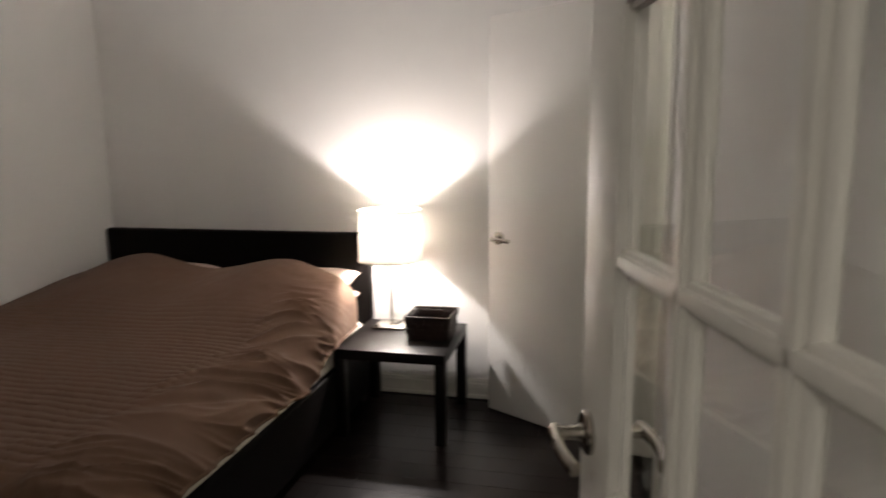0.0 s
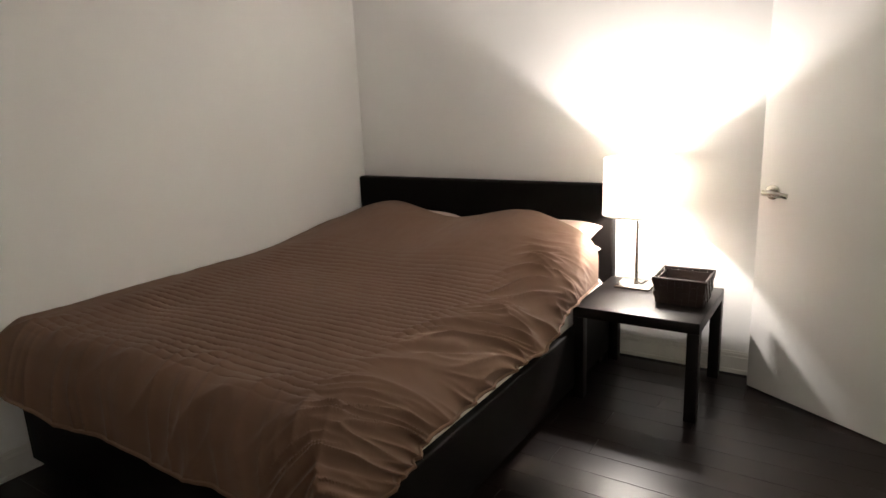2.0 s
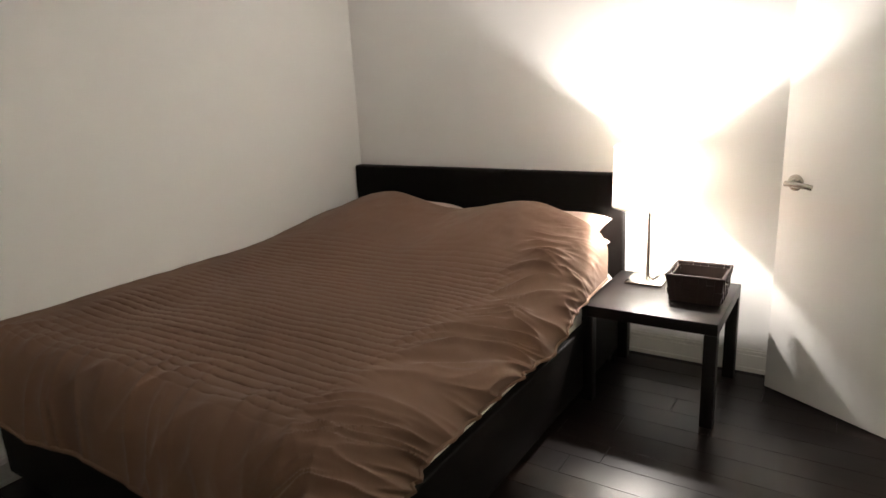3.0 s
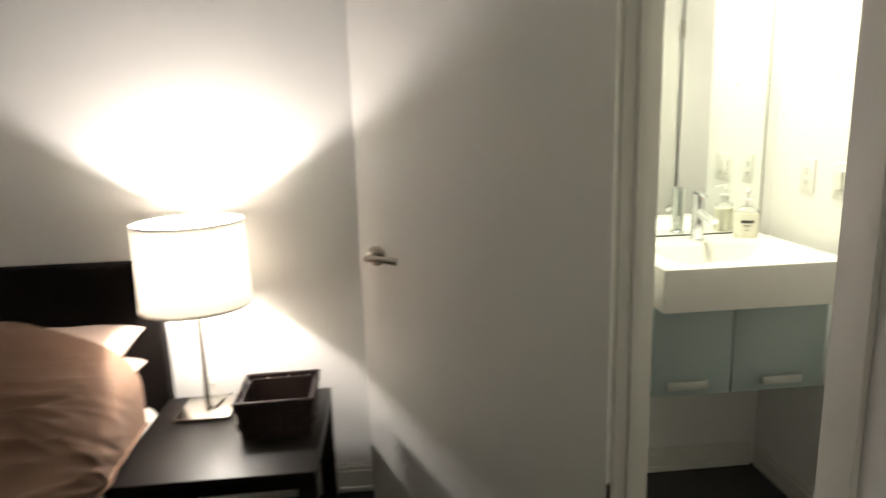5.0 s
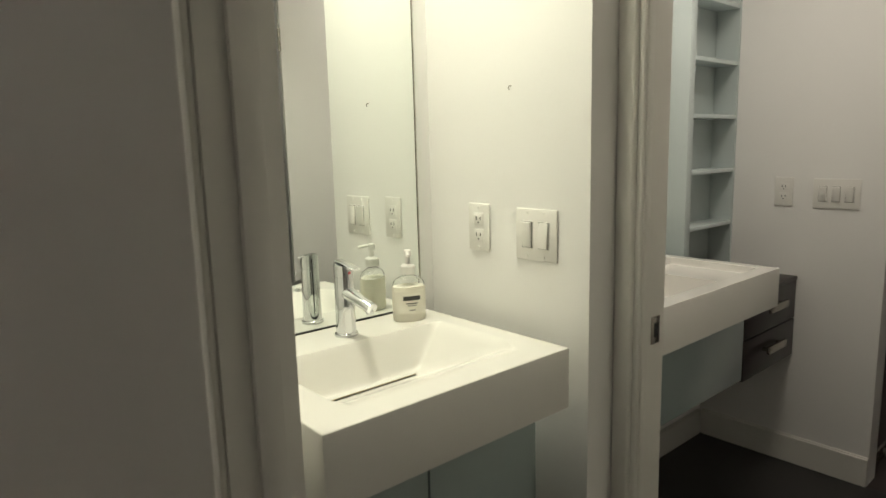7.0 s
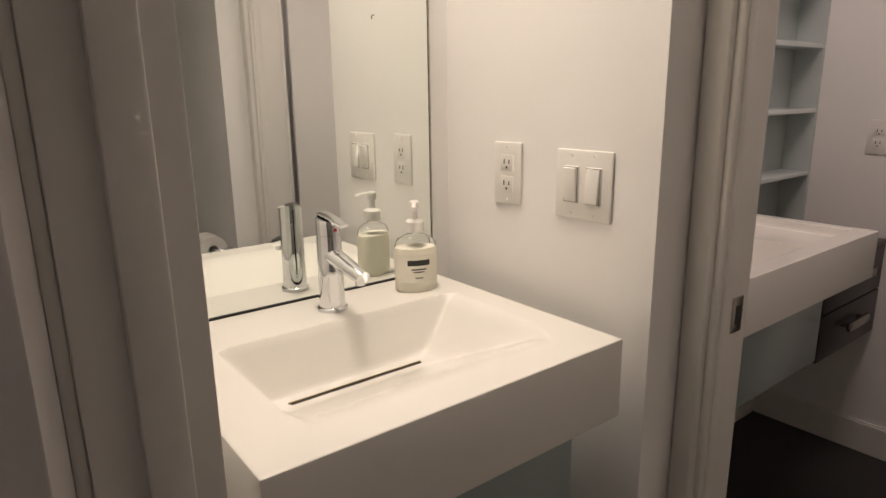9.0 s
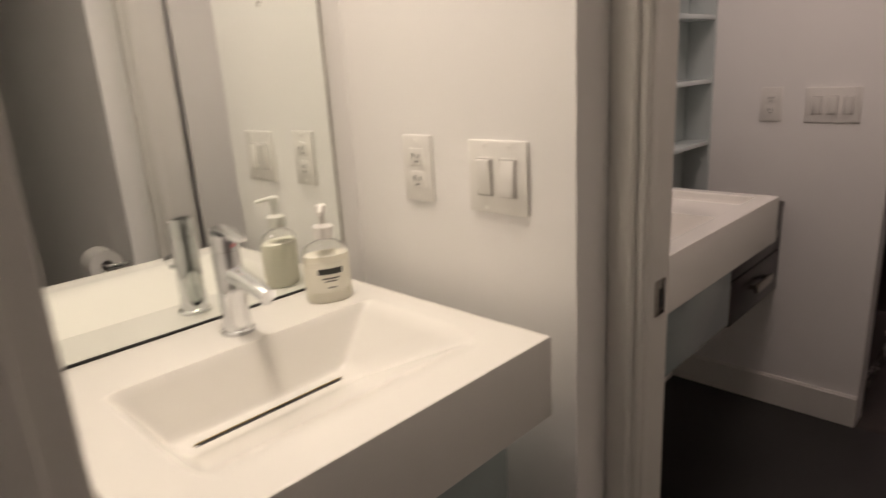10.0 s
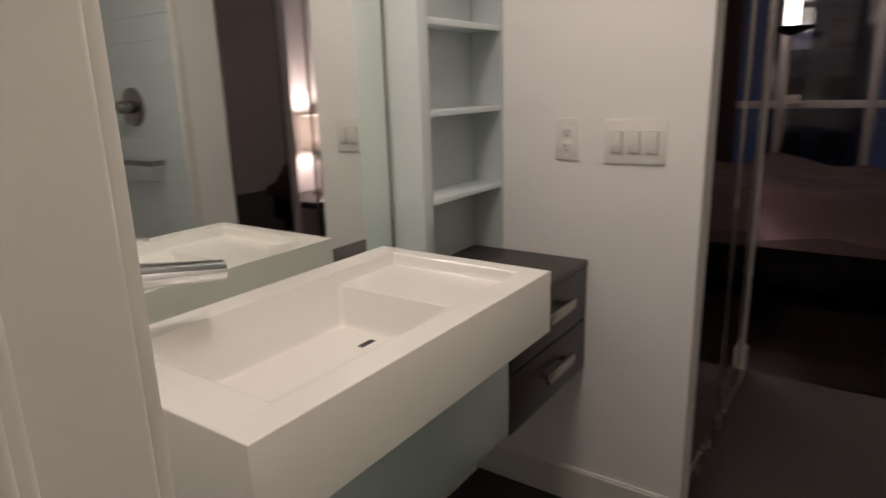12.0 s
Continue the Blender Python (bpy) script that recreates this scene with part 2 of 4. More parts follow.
def tube(bm, points, radius, n=12, flat=1.0, tip=None):
    """A round bar swept along points, tapering to the radius tip."""
    pts = [Vector(p) for p in points]
    rings = []
    for i, p in enumerate(pts):
        rad = radius if tip is None else radius + (tip - radius) * i / (len(pts) - 1)
        d = (pts[min(i + 1, len(pts) - 1)] - pts[max(i - 1, 0)]).normalized()
        side = d.cross(Vector((0, 0, 1)))
        side = Vector((1, 0, 0)) if side.length < 1e-3 else side.normalized()
        up = side.cross(d)
        rings.append([bm.verts.new(p + rad * (math.cos(2 * math.pi * k / n) * side + flat * math.sin(2 * math.pi * k / n) * up)) for k in range(n)])
    for a, b in zip(rings, rings[1:]):
        for k in range(n):
            bm.faces.new((a[k], a[(k + 1) % n], b[(k + 1) % n], b[k]))
    bm.faces.new(list(reversed(rings[0])))
    bm.faces.new(rings[-1])
    return bm


def finish(bm, name, mat, smooth=True):
    bmesh.ops.recalc_face_normals(bm, faces=bm.faces)
    me = bpy.data.meshes.new(name)
    bm.to_mesh(me)
    bm.free()
    me.materials.append(mat)
    if smooth:
        for p in me.polygons:
            p.use_smooth = True
        me.set_sharp_from_angle(angle=radians(35))
    return me


def part(name, bm, mat, parent, label="", smooth=True):
    """Links a bmesh as one mesh object under a thing or a part."""
    ob = new(name, finish(bm, name, mat, smooth))
    ob.parent = parent
    if label:
        ob["label"] = label
    return ob


def thing(name, label, category, m=None, group="", kind=""):
    ob = new(name)
    if m is not None:
        ob.matrix_world = m
    return tagged(ob, label, category, group, kind)


def solid(name, bm, mat, label, category, kind="structure", smooth=True, m=None):
    ob = new(name, finish(bm, name, mat, smooth))
    if m is not None:
        ob.matrix_world = m
    return tagged(ob, label, category, "", kind)


# ---- the shell ----
H = 2.46          # ceiling height
DOORH = 2.06      # clear height of the doorways
FAR = 2.97        # the wall behind the headboard
LEFT = -2.45


def walls(name, label, *boxes):
    bm = bmesh.new()
    for b in boxes:
        box(bm, *b)
    return solid(name, bm, WALL, label, "wall", smooth=False)


walls("wall_west", "smooth off-white painted bedroom wall beside the bed", (LEFT - 0.12, -0.32, 0, LEFT, 3.5, H))
walls("wall_north", "smooth off-white painted wall behind the headboard and lamp", (LEFT, FAR, 0, 0.66, 3.5, H))
walls("wall_south", "off-white painted bedroom wall with the glazed door opening",
      (LEFT, -0.32, 0, -0.235, -0.20, H), (-0.235, -0.32, DOORH, 0.655, -0.20, H), (0.655, -0.32, 0, 0.66, -0.20, H))
walls("wall_east", "off-white painted partition between bedroom and powder room",
      (0.66, -0.32, 0, 0.768, 1.575, H), (0.66, 1.575, DOORH, 0.768, 2.475, H), (0.66, 2.475, 0, 0.768, 3.5, H))
walls("wall_powder_back", "off-white painted wall behind the mirror and sink", (0.768, 2.935, 0, 1.42, 3.5, H))
walls("wall_powder_side", "off-white painted partition with switches beside the sink",
      (1.42, 2.437, 0, 1.64, 3.5, H), (1.42, 1.61, DOORH, 1.64, 2.437, H), (1.42, -0.20, 0, 1.64, 1.61, H))
walls("wall_powder_south", "off-white painted end wall of the powder room", (0.768, -0.20, 0, 1.42, -0.10, H))
walls("wall_hall_back", "off-white painted wall behind the long vanity", (1.64, 3.012, 0, 3.07, 3.5, H))
walls("wall_hall_end", "off-white painted wall with outlet and triple switch", (3.07, 2.337, 0, 3.17, 3.5, H))
walls("wall_closet_back", "painted wall behind the closets", (3.17, 2.95, 0, 4.33, 3.5, H))
walls("wall_post_north", "off-white painted closet return with baseboard", (4.30, 2.385, 0, 4.36, 2.95, H))
walls("wall_shower_side", "off-white painted stub wall between shower and closet", (3.022, 0.70, 0, 3.232, 1.60, H))
walls("wall_shower_back", "painted wall behind the shower", (1.64, 0.58, 0, 3.232, 0.70, H))
walls("wall_post_south", "off-white painted closet return with baseboard", (4.24, 0.90, 0, 4.34, 1.65, H))
walls("wall_closet_south", "painted wall behind the closet", (3.232, 0.78, 0, 4.40, 0.90, H))
walls("wall_master_west", "dim painted bedroom wall", (4.28, -1.12, 0, 4.40, 0.78, H), (4.28, 2.95, 0, 4.40, 3.62, H))
walls("wall_master_north", "dim painted bedroom wall behind the bed", (4.40, 3.16, 0, 7.60, 3.62, H))
walls("wall_master_south", "dim painted bedroom wall", (4.28, -1.24, 0, 7.72, -1.12, H))
walls("wall_master_east", "dim painted wall with a wide window", (7.60, -1.12, 0, 7.72, 1.32, H),
      (7.60, 1.32, 0, 7.72, 3.5, 0.42), (7.60, 1.32, 2.36, 7.72, 3.5, H))
walls("wall_living", "off-white painted living room walls", (LEFT - 0.12, -3.32, 0, 1.4, -3.2, H),
      (LEFT - 0.12, -3.2, 0, LEFT, -0.32, H), (1.28, -3.2, 0, 1.4, -0.32, H), (0.66, -0.32, 0, 1.28, -0.20, H))

bm = bmesh.new()
box(bm, LEFT - 0.12, -3.32, H, 7.72, 3.62, H + 0.1)
solid("ceiling", bm, CEIL, "flat white painted ceiling", "ceiling", smooth=False)


def slab(name, label, mat, x0, y0, x1, y1, z=0.0):
    return solid(name, cube_mesh(x0, y0, z - 0.08, x1, y1, z), mat, label, "floor", smooth=False)


floor_bed = slab("floor", "dark espresso wood plank floor with a satin sheen", GROUT, LEFT, -3.2, 0.66, FAR, -0.004)
slab("floor_powder", "dark charcoal tile floor of the powder room", TILEF, 0.66, -0.10, 1.64, 2.97)
floor_hall = slab("floor_hall", "dark charcoal tile floor under the vanity", TILEF, 1.64, 0.70, 3.07, 3.02)
slab("floor_corridor", "dark taupe carpet in the closet passage", CORRF, 3.07, 0.9, 4.33, 2.95)
slab("floor_master", "very dark wood floor of the far bedroom", BOARDS, 4.33, -1.12, 7.6, 3.5, -0.006)
slab("floor_living", "dark wood floor of the living room", BOARDS, 0.66, -3.2, 1.4, -0.2, -0.006)


def baseboard(x0, y0, x1, y1, face, h=0.115, d=0.014):
    """A stepped skirting along one wall; face is the side it stands out to: +x, -x, +y or -y."""
    s = {"+x": (1, 0), "-x": (-1, 0), "+y": (0, 1), "-y": (0, -1)}[face]
    bm = bmesh.new()
    steps = ((d, 0.0, h - 0.006), (d * 0.6, h - 0.006, h)) if h > 0.115 else ((d, 0.0, 0.022), (d * 0.8, 0.022, h - 0.028), (d * 0.62, h - 0.028, h - 0.010), (d * 0.4, h - 0.010, h))
    for dd, z0, z1 in steps:
        xs = sorted((x0, x1 + s[0] * dd))
        ys = sorted((y0, y1 + s[1] * dd))
        box(bm, xs[0], ys[0], z0, xs[1], ys[1], z1, bevel=0.002, seg=1)
    return solid("baseboard", bm, TRIM, "white painted wooden baseboard along the wall foot", "baseboard")


baseboard(LEFT, FAR, 0.64, FAR, "-y")
baseboard(LEFT, -0.2, LEFT, FAR - 0.02, "+x")
baseboard(LEFT + 0.02, -0.2, -0.307, -0.2, "+y")
baseboard(0.66, -0.18, 0.66, 1.49, "-x")
baseboard(0.80, 2.935, 1.40, 2.935, "-y", 0.10)
baseboard(1.42, 2.45, 1.42, 2.92, "-x", 0.10)
baseboard(1.66, 3.012, 3.05, 3.012, "-y", 0.118)
baseboard(3.07, 2.337, 3.07, 3.0, "-x", 0.118)
baseboard(4.30, 2.385, 4.36, 2.385, "-y", 0.118)
baseboard(4.24, 1.65, 4.34, 1.65, "+y", 0.118)
baseboard(3.03, 1.60, 3.225, 1.60, "+y", 0.118)
baseboard(1.42, -0.09, 1.42, 1.54, "-x", 0.10)


def moulded_casing(bm, x, y, z1, along, out, w=0.070):
    """An upright door casing: flat board with a raised back band and a bead."""
    for a0, a1, d in ((0.0, w, 0.012), (w * 0.62, w, 0.020), (0.006, 0.016, 0.017), (w * 0.40, w * 0.5, 0.015)):
        p = (x + along[0] * a0, y + along[1] * a0)
        q = (x + along[0] * a1 + out[0] * d, y + along[1] * a1 + out[1] * d)
        box(bm, min(p[0], q[0]), min(p[1], q[1]), 0, max(p[0], q[0]), max(p[1], q[1]), z1, bevel=0.003)


# doorway between bedroom and powder room
bm = bmesh.new()
moulded_casing(bm, 0.66, 2.455, DOORH + 0.05, (0, 1), (-1, 0))
box(bm, 0.648, 1.526, 0, 0.66, 1.596, DOORH - 0.02, bevel=0.003)
box(bm, 0.642, 1.526, DOORH - 0.02, 0.66, 2.525, DOORH + 0.05, bevel=0.003)
box(bm, 0.66, 2.450, 0, 0.768, 2.475, DOORH, bevel=0.002)
box(bm, 0.66, 1.575, 0, 0.768, 1.600, DOORH, bevel=0.002)
box(bm, 0.66, 1.600, DOORH - 0.025, 0.768, 2.450, DOORH, bevel=0.002)
box(bm, 0.700, 2.438, 0, 0.738, 2.450, DOORH - 0.025, bevel=0.003)
box(bm, 0.700, 1.600, 0, 0.738, 1.612, DOORH - 0.025, bevel=0.003)
solid("door_frame_1", bm, TRIM, "white painted moulded door casing and jamb", "door frame")

# doorway between powder room and the vanity hall
bm = bmesh.new()
for s, y in ((1, 2.437), (-1, 1.61)):
    for x0, x1, d in ((1.505, 1.640, 0.040), (1.520, 1.560, 0.052), (1.530, 1.548, 0.056)):
        box(bm, x0, min(y, y - s * d), 0, x1, max(y, y - s * d), DOORH, bevel=0.005, seg=3)
    box(bm, 1.640, min(y - s * 0.035, y + s * 0.035), 0, 1.654, max(y - s * 0.035, y + s * 0.035), DOORH + 0.05, bevel=0.004)
box(bm, 1.505, 1.65, DOORH - 0.04, 1.64, 2.397, DOORH, bevel=0.004)
frame2 = solid("door_frame_2", bm, TRIM, "white painted rounded door jamb with strike plate", "door frame")
part("strike_plate", cube_mesh(1.590, 2.3945, 0.895, 1.622, 2.3985, 0.957, bevel=0.001), STEEL, frame2, "worn nickel strike plate")
part("strike_hole", cube_mesh(1.600, 2.3935, 0.910, 1.614, 2.3946, 0.942), SLOT, frame2)

# bedroom entrance frame
bm = bmesh.new()
moulded_casing(bm, -0.235, -0.20, DOORH + 0.05, (-1, 0), (0, 1))
box(bm, -0.235, -0.32, 0, -0.215, -0.20, DOORH, bevel=0.002)
box(bm, 0.640, -0.32, 0, 0.655, -0.25, DOORH, bevel=0.002)
box(bm, -0.215, -0.32, DOORH - 0.02, 0.615, -0.20, DOORH, bevel=0.002)
solid("door_frame_3", bm, TRIM, "white painted door frame of the glazed bedroom door", "door frame")


def lever_set(parent, x, y, z, side, toward, mat=None):
    """A door lever: round rose, neck and a curved handle. side: y-direction it stands out to, toward: x-direction of the grip."""
    mat = mat or STEEL
    handle = new("door_handle")
    handle.parent = parent
    handle["label"] = "brushed nickel lever handle on a round rose"
    bm = bmesh.new()
    lathe(bm, [(0, 0), (0.033, 0), (0.033, 0.005), (0.029, 0.009), (0.014, 0.011), (0.0115, 0.020), (0.011, 0.046), (0, 0.046)], 28)
    bmesh.ops.transform(bm, matrix=Matrix.Translation((x, y, z)) @ Matrix.Rotation(radians(-90 * side), 4, "X"), verts=bm.verts)
    part("rose", bm, mat, handle)
    bm = bmesh.new()
    pts = [(x - toward * 0.014, y + side * 0.048, z), (x, y + side * 0.052, z), (x + toward * 0.03, y + side * 0.054, z + 0.001),
           (x + toward * 0.055, y + side * 0.054, z), (x + toward * 0.078, y + side * 0.051, z - 0.002), (x + toward * 0.098, y + side * 0.044, z - 0.006)]
    tube(bm, pts, 0.0092, 14, 1.25)
    part("lever", bm, mat, handle)
    return handle


# flush slab door, swung into the bedroom; local x runs from hinge to latch
def slab_door(m, width, label, lever_x, name):
    d = thing(name, label, "door", m, kind="structure")
    part("leaf", cube_mesh(0, -0.0175, 0.008, width, 0.0175, 2.03, bevel=0.003), DOORP, d)
    for z in (0.25, 1.80):
        bm = bmesh.new()
        lathe(bm, [(0, z - 0.045), (0.007, z - 0.045), (0.007, z + 0.045), (0, z + 0.045)], 12, (-0.004, 0.014))
        part("hinge", bm, STEEL, d, "nickel butt hinge")
    lever_set(d, lever_x, 0.0175, 0.94, 1, -1)
    lever_set(d, lever_x, -0.0175, 0.94, -1, -1)
    part("latch_plate", cube_mesh(width - 0.0005, -0.011, 0.905, width + 0.0012, 0.011, 0.965), STEEL, d, "nickel latch plate")
    return d


ang = math.degrees(math.atan2(2.845 - 2.436, -0.062 - 0.640))
slab_door(pose(0.640, 2.436, 0, 0, 0, ang), 0.812, "open white flush bedroom door with nickel lever", 0.748, "door_1")
slab_door(pose(1.668, 1.648, 0, 0, 0, 13), 0.72, "open white flush door beside the vanity hall", 0.665, "door_2")


# glazed entrance door with fifteen lights
def french_door(m):
    d = thing("door_3", "open white glazed door with a grid of small panes", "door", m, kind="structure")
    w, h, st = 0.845, 2.03, 0.142
    rows = [0.29, 0.61, 0.93, 1.263, 1.583, 1.90]
    bm = bmesh.new()
    box(bm, 0, -0.0175, 0.008, st, 0.0175, h, bevel=0.003)
    box(bm, w - st, -0.0175, 0.008, w, 0.0175, h, bevel=0.003)
    box(bm, st, -0.0175, 0.008, w - st, 0.0175, rows[0], bevel=0.003)
    box(bm, st, -0.0175, rows[-1], w - st, 0.0175, h, bevel=0.003)
    part("door_frame", bm, TRIM, d)
    cols = [st, st + (w - 2 * st) / 3, st + 2 * (w - 2 * st) / 3, w - st]
    for x in cols[1:-1]:
        bm = cube_mesh(x - 0.009, -0.0165, rows[0], x + 0.009, 0.0165, rows[-1], bevel=0.0025)
        box(bm, x - 0.017, -0.009, rows[0], x + 0.017, 0.009, rows[-1], bevel=0.003)
        part("muntin", bm, TRIM, d)
    for z in rows[1:-1]:
        bm = cube_mesh(st, -0.0165, z - 0.009, w - st, 0.0165, z + 0.009, bevel=0.0025)
        box(bm, st, -0.009, z - 0.017, w - st, 0.009, z + 0.017, bevel=0.003)
        part("muntin", bm, TRIM, d)
    for i in range(3):
        for j in range(5):
            p = part("pane", cube_mesh(cols[i] + 0.004, -0.002, rows[j] + 0.004, cols[i + 1] - 0.004, 0.002, rows[j + 1] - 0.004), GLASS, d)
            p.visible_shadow = False
    lever_set(d, w - 0.046, 0.0175, 0.985, 1, -1)
    lever_set(d, w - 0.046, -0.0175, 0.985, -1, -1)
    part("latch_plate", cube_mesh(w - 0.0005, -0.011, 0.905, w + 0.0012, 0.011, 0.965), STEEL, d, "nickel latch plate")
    return d


french_door(pose(0.654, -0.230, 0, 0, 0, 105))

# ---- bedroom ----


def smooth01(a, b, v):
    t = min(1.0, max(0.0, (v - a) / (b - a)))
    return t * t * (3 - 2 * t)


bed = thing("bed", "black upholstered double bed made up with a rumpled brown duvet", "bed")
BX0, BX1, BY0, BY1 = LEFT + 0.02, -0.745, 0.76, 2.90
bm = cube_mesh(LEFT + 0.012, 2.890, 0.02, -0.748, 2.955, 0.935, bevel=0.012, seg=3)
part("headboard", bm, LEATHER, bed, "black faux leather headboard")
part("side_rail", cube_mesh(-0.785, BY0 + 0.02, 0.05, -0.745, 2.85, 0.335, bevel=0.010, seg=3), LEATHER, bed)
part("side_rail", cube_mesh(BX0, BY0 + 0.02, 0.05, BX0 + 0.04, 2.90, 0.335, bevel=0.010, seg=3), LEATHER, bed)
part("foot_rail", cube_mesh(BX0, BY0 - 0.02, 0.05, -0.745, BY0 + 0.02, 0.335, bevel=0.010, seg=3), LEATHER, bed)
for x, y in ((BX0 + 0.06, BY0 + 0.06), (-0.80, BY0 + 0.06), (BX0 + 0.06, 2.8), (-0.80, 2.8)):
    part("leg", cube_mesh(x - 0.03, y - 0.03, 0.0, x + 0.03, y + 0.03, 0.06), LACQ, bed)
part("slat_base", cube_mesh(BX0 + 0.04, BY0 + 0.02, 0.24, -0.785, 2.89, 0.29), LACQ, bed)

mattress = tagged(new("mattress", finish(cube_mesh(BX0 + 0.035, BY0 + 0.05, 0.29, -0.778, 2.885, 0.450, bevel=0.05, seg=4), "mattress", MATTRESS)),
                  "cream mattress in the black bed frame", "mattress")


def pillow(name, cx, cy, cz, w, d, h, tilt, label):
    bm = bmesh.new()
    n = 28
    grid = {}
    for side in (1, -1):
        for i in range(n + 1):
            for j in range(n + 1):
                u, v = 2 * i / n - 1, 2 * j / n - 1
                edge = max(0.0, (1 - u ** 4) * (1 - v ** 4))
                puff = edge ** 0.45
                pu, pv = 1 - 0.075 * (1 - v * v), 1 - 0.10 * (1 - u * u)
                wr = 0.010 * noise.noise((u * 4, v * 4, side + cx)) * edge
                if side == -1 and edge == 0.0:
                    grid[side, i, j] = grid[1, i, j]
                    continue
                grid[side, i, j] = bm.verts.new((u * w / 2 * pu, v * d / 2 * pv, side * h / 2 * puff + wr))
        for i in range(n):
            for j in range(n):
                q = [grid[side, i, j], grid[side, i + 1, j], grid[side, i + 1, j + 1], grid[side, i, j + 1]]
                bm.faces.new(q if side == 1 else q[::-1])
    return solid(name, bm, PILLOW, label, "pillow", "", m=pose(cx, cy, cz, tilt, 0, 0))


pillow("pillow", -2.00, 2.690, 0.655, 0.74, 0.40, 0.17, 14, "pale pink pillow almost hidden by the brown duvet")
pillow("pillow", -1.150, 2.690, 0.662, 0.70, 0.42, 0.14, 14, "pale pink pillow peeking from the brown duvet")
pillow("pillow", -1.150, 2.700, 0.580, 0.69, 0.40, 0.12, 4, "flat pale pink pillow beneath another pillow")


def ridge(a, b, c):
    """Sharp-crested folds between 0 and 1."""
    return (1 - abs(noise.noise((a, b, c)))) ** 4


def over_edge(d, length, r):
    """How a sheet d metres along lies on a table of that length with an edge of radius r: the distance reached and the drop."""
    bend = length - r
    if d <= bend:
        return d, 0.0
    a = (d - bend) / r
    if a < math.pi / 2:
        return bend + r * math.sin(a), r * (1 - math.cos(a))
    return length, r + (d - bend - r * math.pi / 2)


def duvet():
    """The cover: a sheet over mattress and pillows, rounded over the foot and the open side, with pulled folds."""
    nx, ny = 300, 640
    bm = bmesh.new()
    x_in, x_out, y_foot = LEFT + 0.012, -0.742, 0.735
    wid = x_out - x_in
    rows = []
    for j in range(ny + 1):
        row = []
        for i in range(nx + 1):
            u, v = i / nx, j / ny
            xe = x_in + min(u * 1.08, 1.0) * wid
            y_top = 2.80 - 0.085 * smooth01(-1.70, -1.30, xe) - 0.060 * smooth01(-1.15, -0.75, xe) + 0.012 * noise.noise((xe * 4, 0.5, 0.5))
            length = y_top - y_foot + 0.06 * smooth01(-1.7, -2.4, xe)
            rf = 0.15
            sv = v * (length - rf + rf * math.pi / 2 + 0.13 - 0.075 * smooth01(0.45, 0.0, u) + 0.03 * noise.noise((u * 5, 1.0, 3.0)))
            fy, dy = over_edge(sv, length, rf)
            y = y_top - fy
            back = 2.80 - y
            rs = 0.10 + 0.13 * smooth01(0.25, 0.85, back)
            su = u * (wid - rs + rs * math.pi / 2 + 0.014 - 0.046 * smooth01(0.7, 1.05, back) + 0.11 * smooth01(0.7, 0.2, back) + 0.05 * smooth01(1.5, 1.9, back) + 0.030 * noise.noise((v * 6, 2.0, 1.0)))
            fx, dx = over_edge(su, wid, rs)
            x = x_in + fx
            hump = smooth01(0.95, 0.12, back)
            p1 = math.exp(-((x + 2.04) / 0.33) ** 2)
            p2 = math.exp(-((x + 1.15) / 0.36) ** 2)
            z = 0.592 + hump * (0.125 * p1 + 0.118 * p2 + 0.078) - 0.030 * smooth01(0.10, 0.0, back) * (1 - p2)
            z += 0.034 * math.sin(math.pi * fx / wid) + 0.008 * noise.noise((x * 1.7, y * 1.7, 0.3)) + 0.005 * noise.noise((x * 6, y * 6, 1.3))
            z += 0.040 * smooth01(0.45, 0.0, fx) * smooth01(0.3, 1.0, back)
            # ribs of the quilted field, running across the bed
            field = smooth01(0.06, 0.20, fx) * smooth01(wid - 0.15, wid - 0.26, fx) * smooth01(0.50, 0.80, back) * smooth01(length - 0.06, length - 0.16, fy)
            field *= 0.70 + 0.30 * smooth01(-0.3, 0.2, noise.noise((x * 2.2, y * 2.2, 61.0)))
            wave = abs(math.sin(math.pi * (back + 0.05 * x + 0.014 * noise.noise((x * 3, y * 3, 7.0))) / 0.040))
            z += 0.0095 * field * (wave ** 0.33 - 0.8)
            z += 0.0022 * noise.noise((x * 13, y * 13, 3.3)) + 0.0012 * noise.noise((x * 30, y * 22, 5.1))
            # folds gathered from the hem of the open side, and drawn down over the foot
            w = su - wid
            pull = smooth01(wid - 0.32, wid - 0.10, su) * smooth01(0.0, 0.5, sv)
            bend = 0.8 * noise.noise((x * 2.0, y * 2.0, 30.0))
            f1 = ridge(sv * 2.8 + 3.0 * w + bend, w * 1.6 + sv * 0.5, 4.0) - 0.35
            f2 = (ridge(sv * 9.0 + 12 * w + 2 * bend, w * 3.0 - sv, 9.0) - 0.35) * smooth01(-0.40, 0.20, noise.noise((x * 2.4, sv * 2.4, 40.0)))
            f3 = (ridge(sv * 20 + 27 * w + 4 * bend, w * 6 + sv * 2, 21.0) - 0.35) * smooth01(-0.3, 0.3, noise.noise((x * 4, sv * 4, 50.0)))
            amount = pull * (0.018 * f1 + 0.032 * f2 + 0.020 * f3)
            g1 = ridge(x * 4.6 + 1.5 * (sv - length), sv * 1.5, 17.0) - 0.35
            g2 = ridge(x * 10 - 3.0 * (sv - length), sv * 2.0, 27.0) - 0.35
            amount += smooth01(length - 0.40, length - 0.02, sv) * (0.016 * g1 + 0.011 * g2)
            c1 = ridge(x * 2.6 + y * 1.4, y * 2.2 - x, 13.0) - 0.45
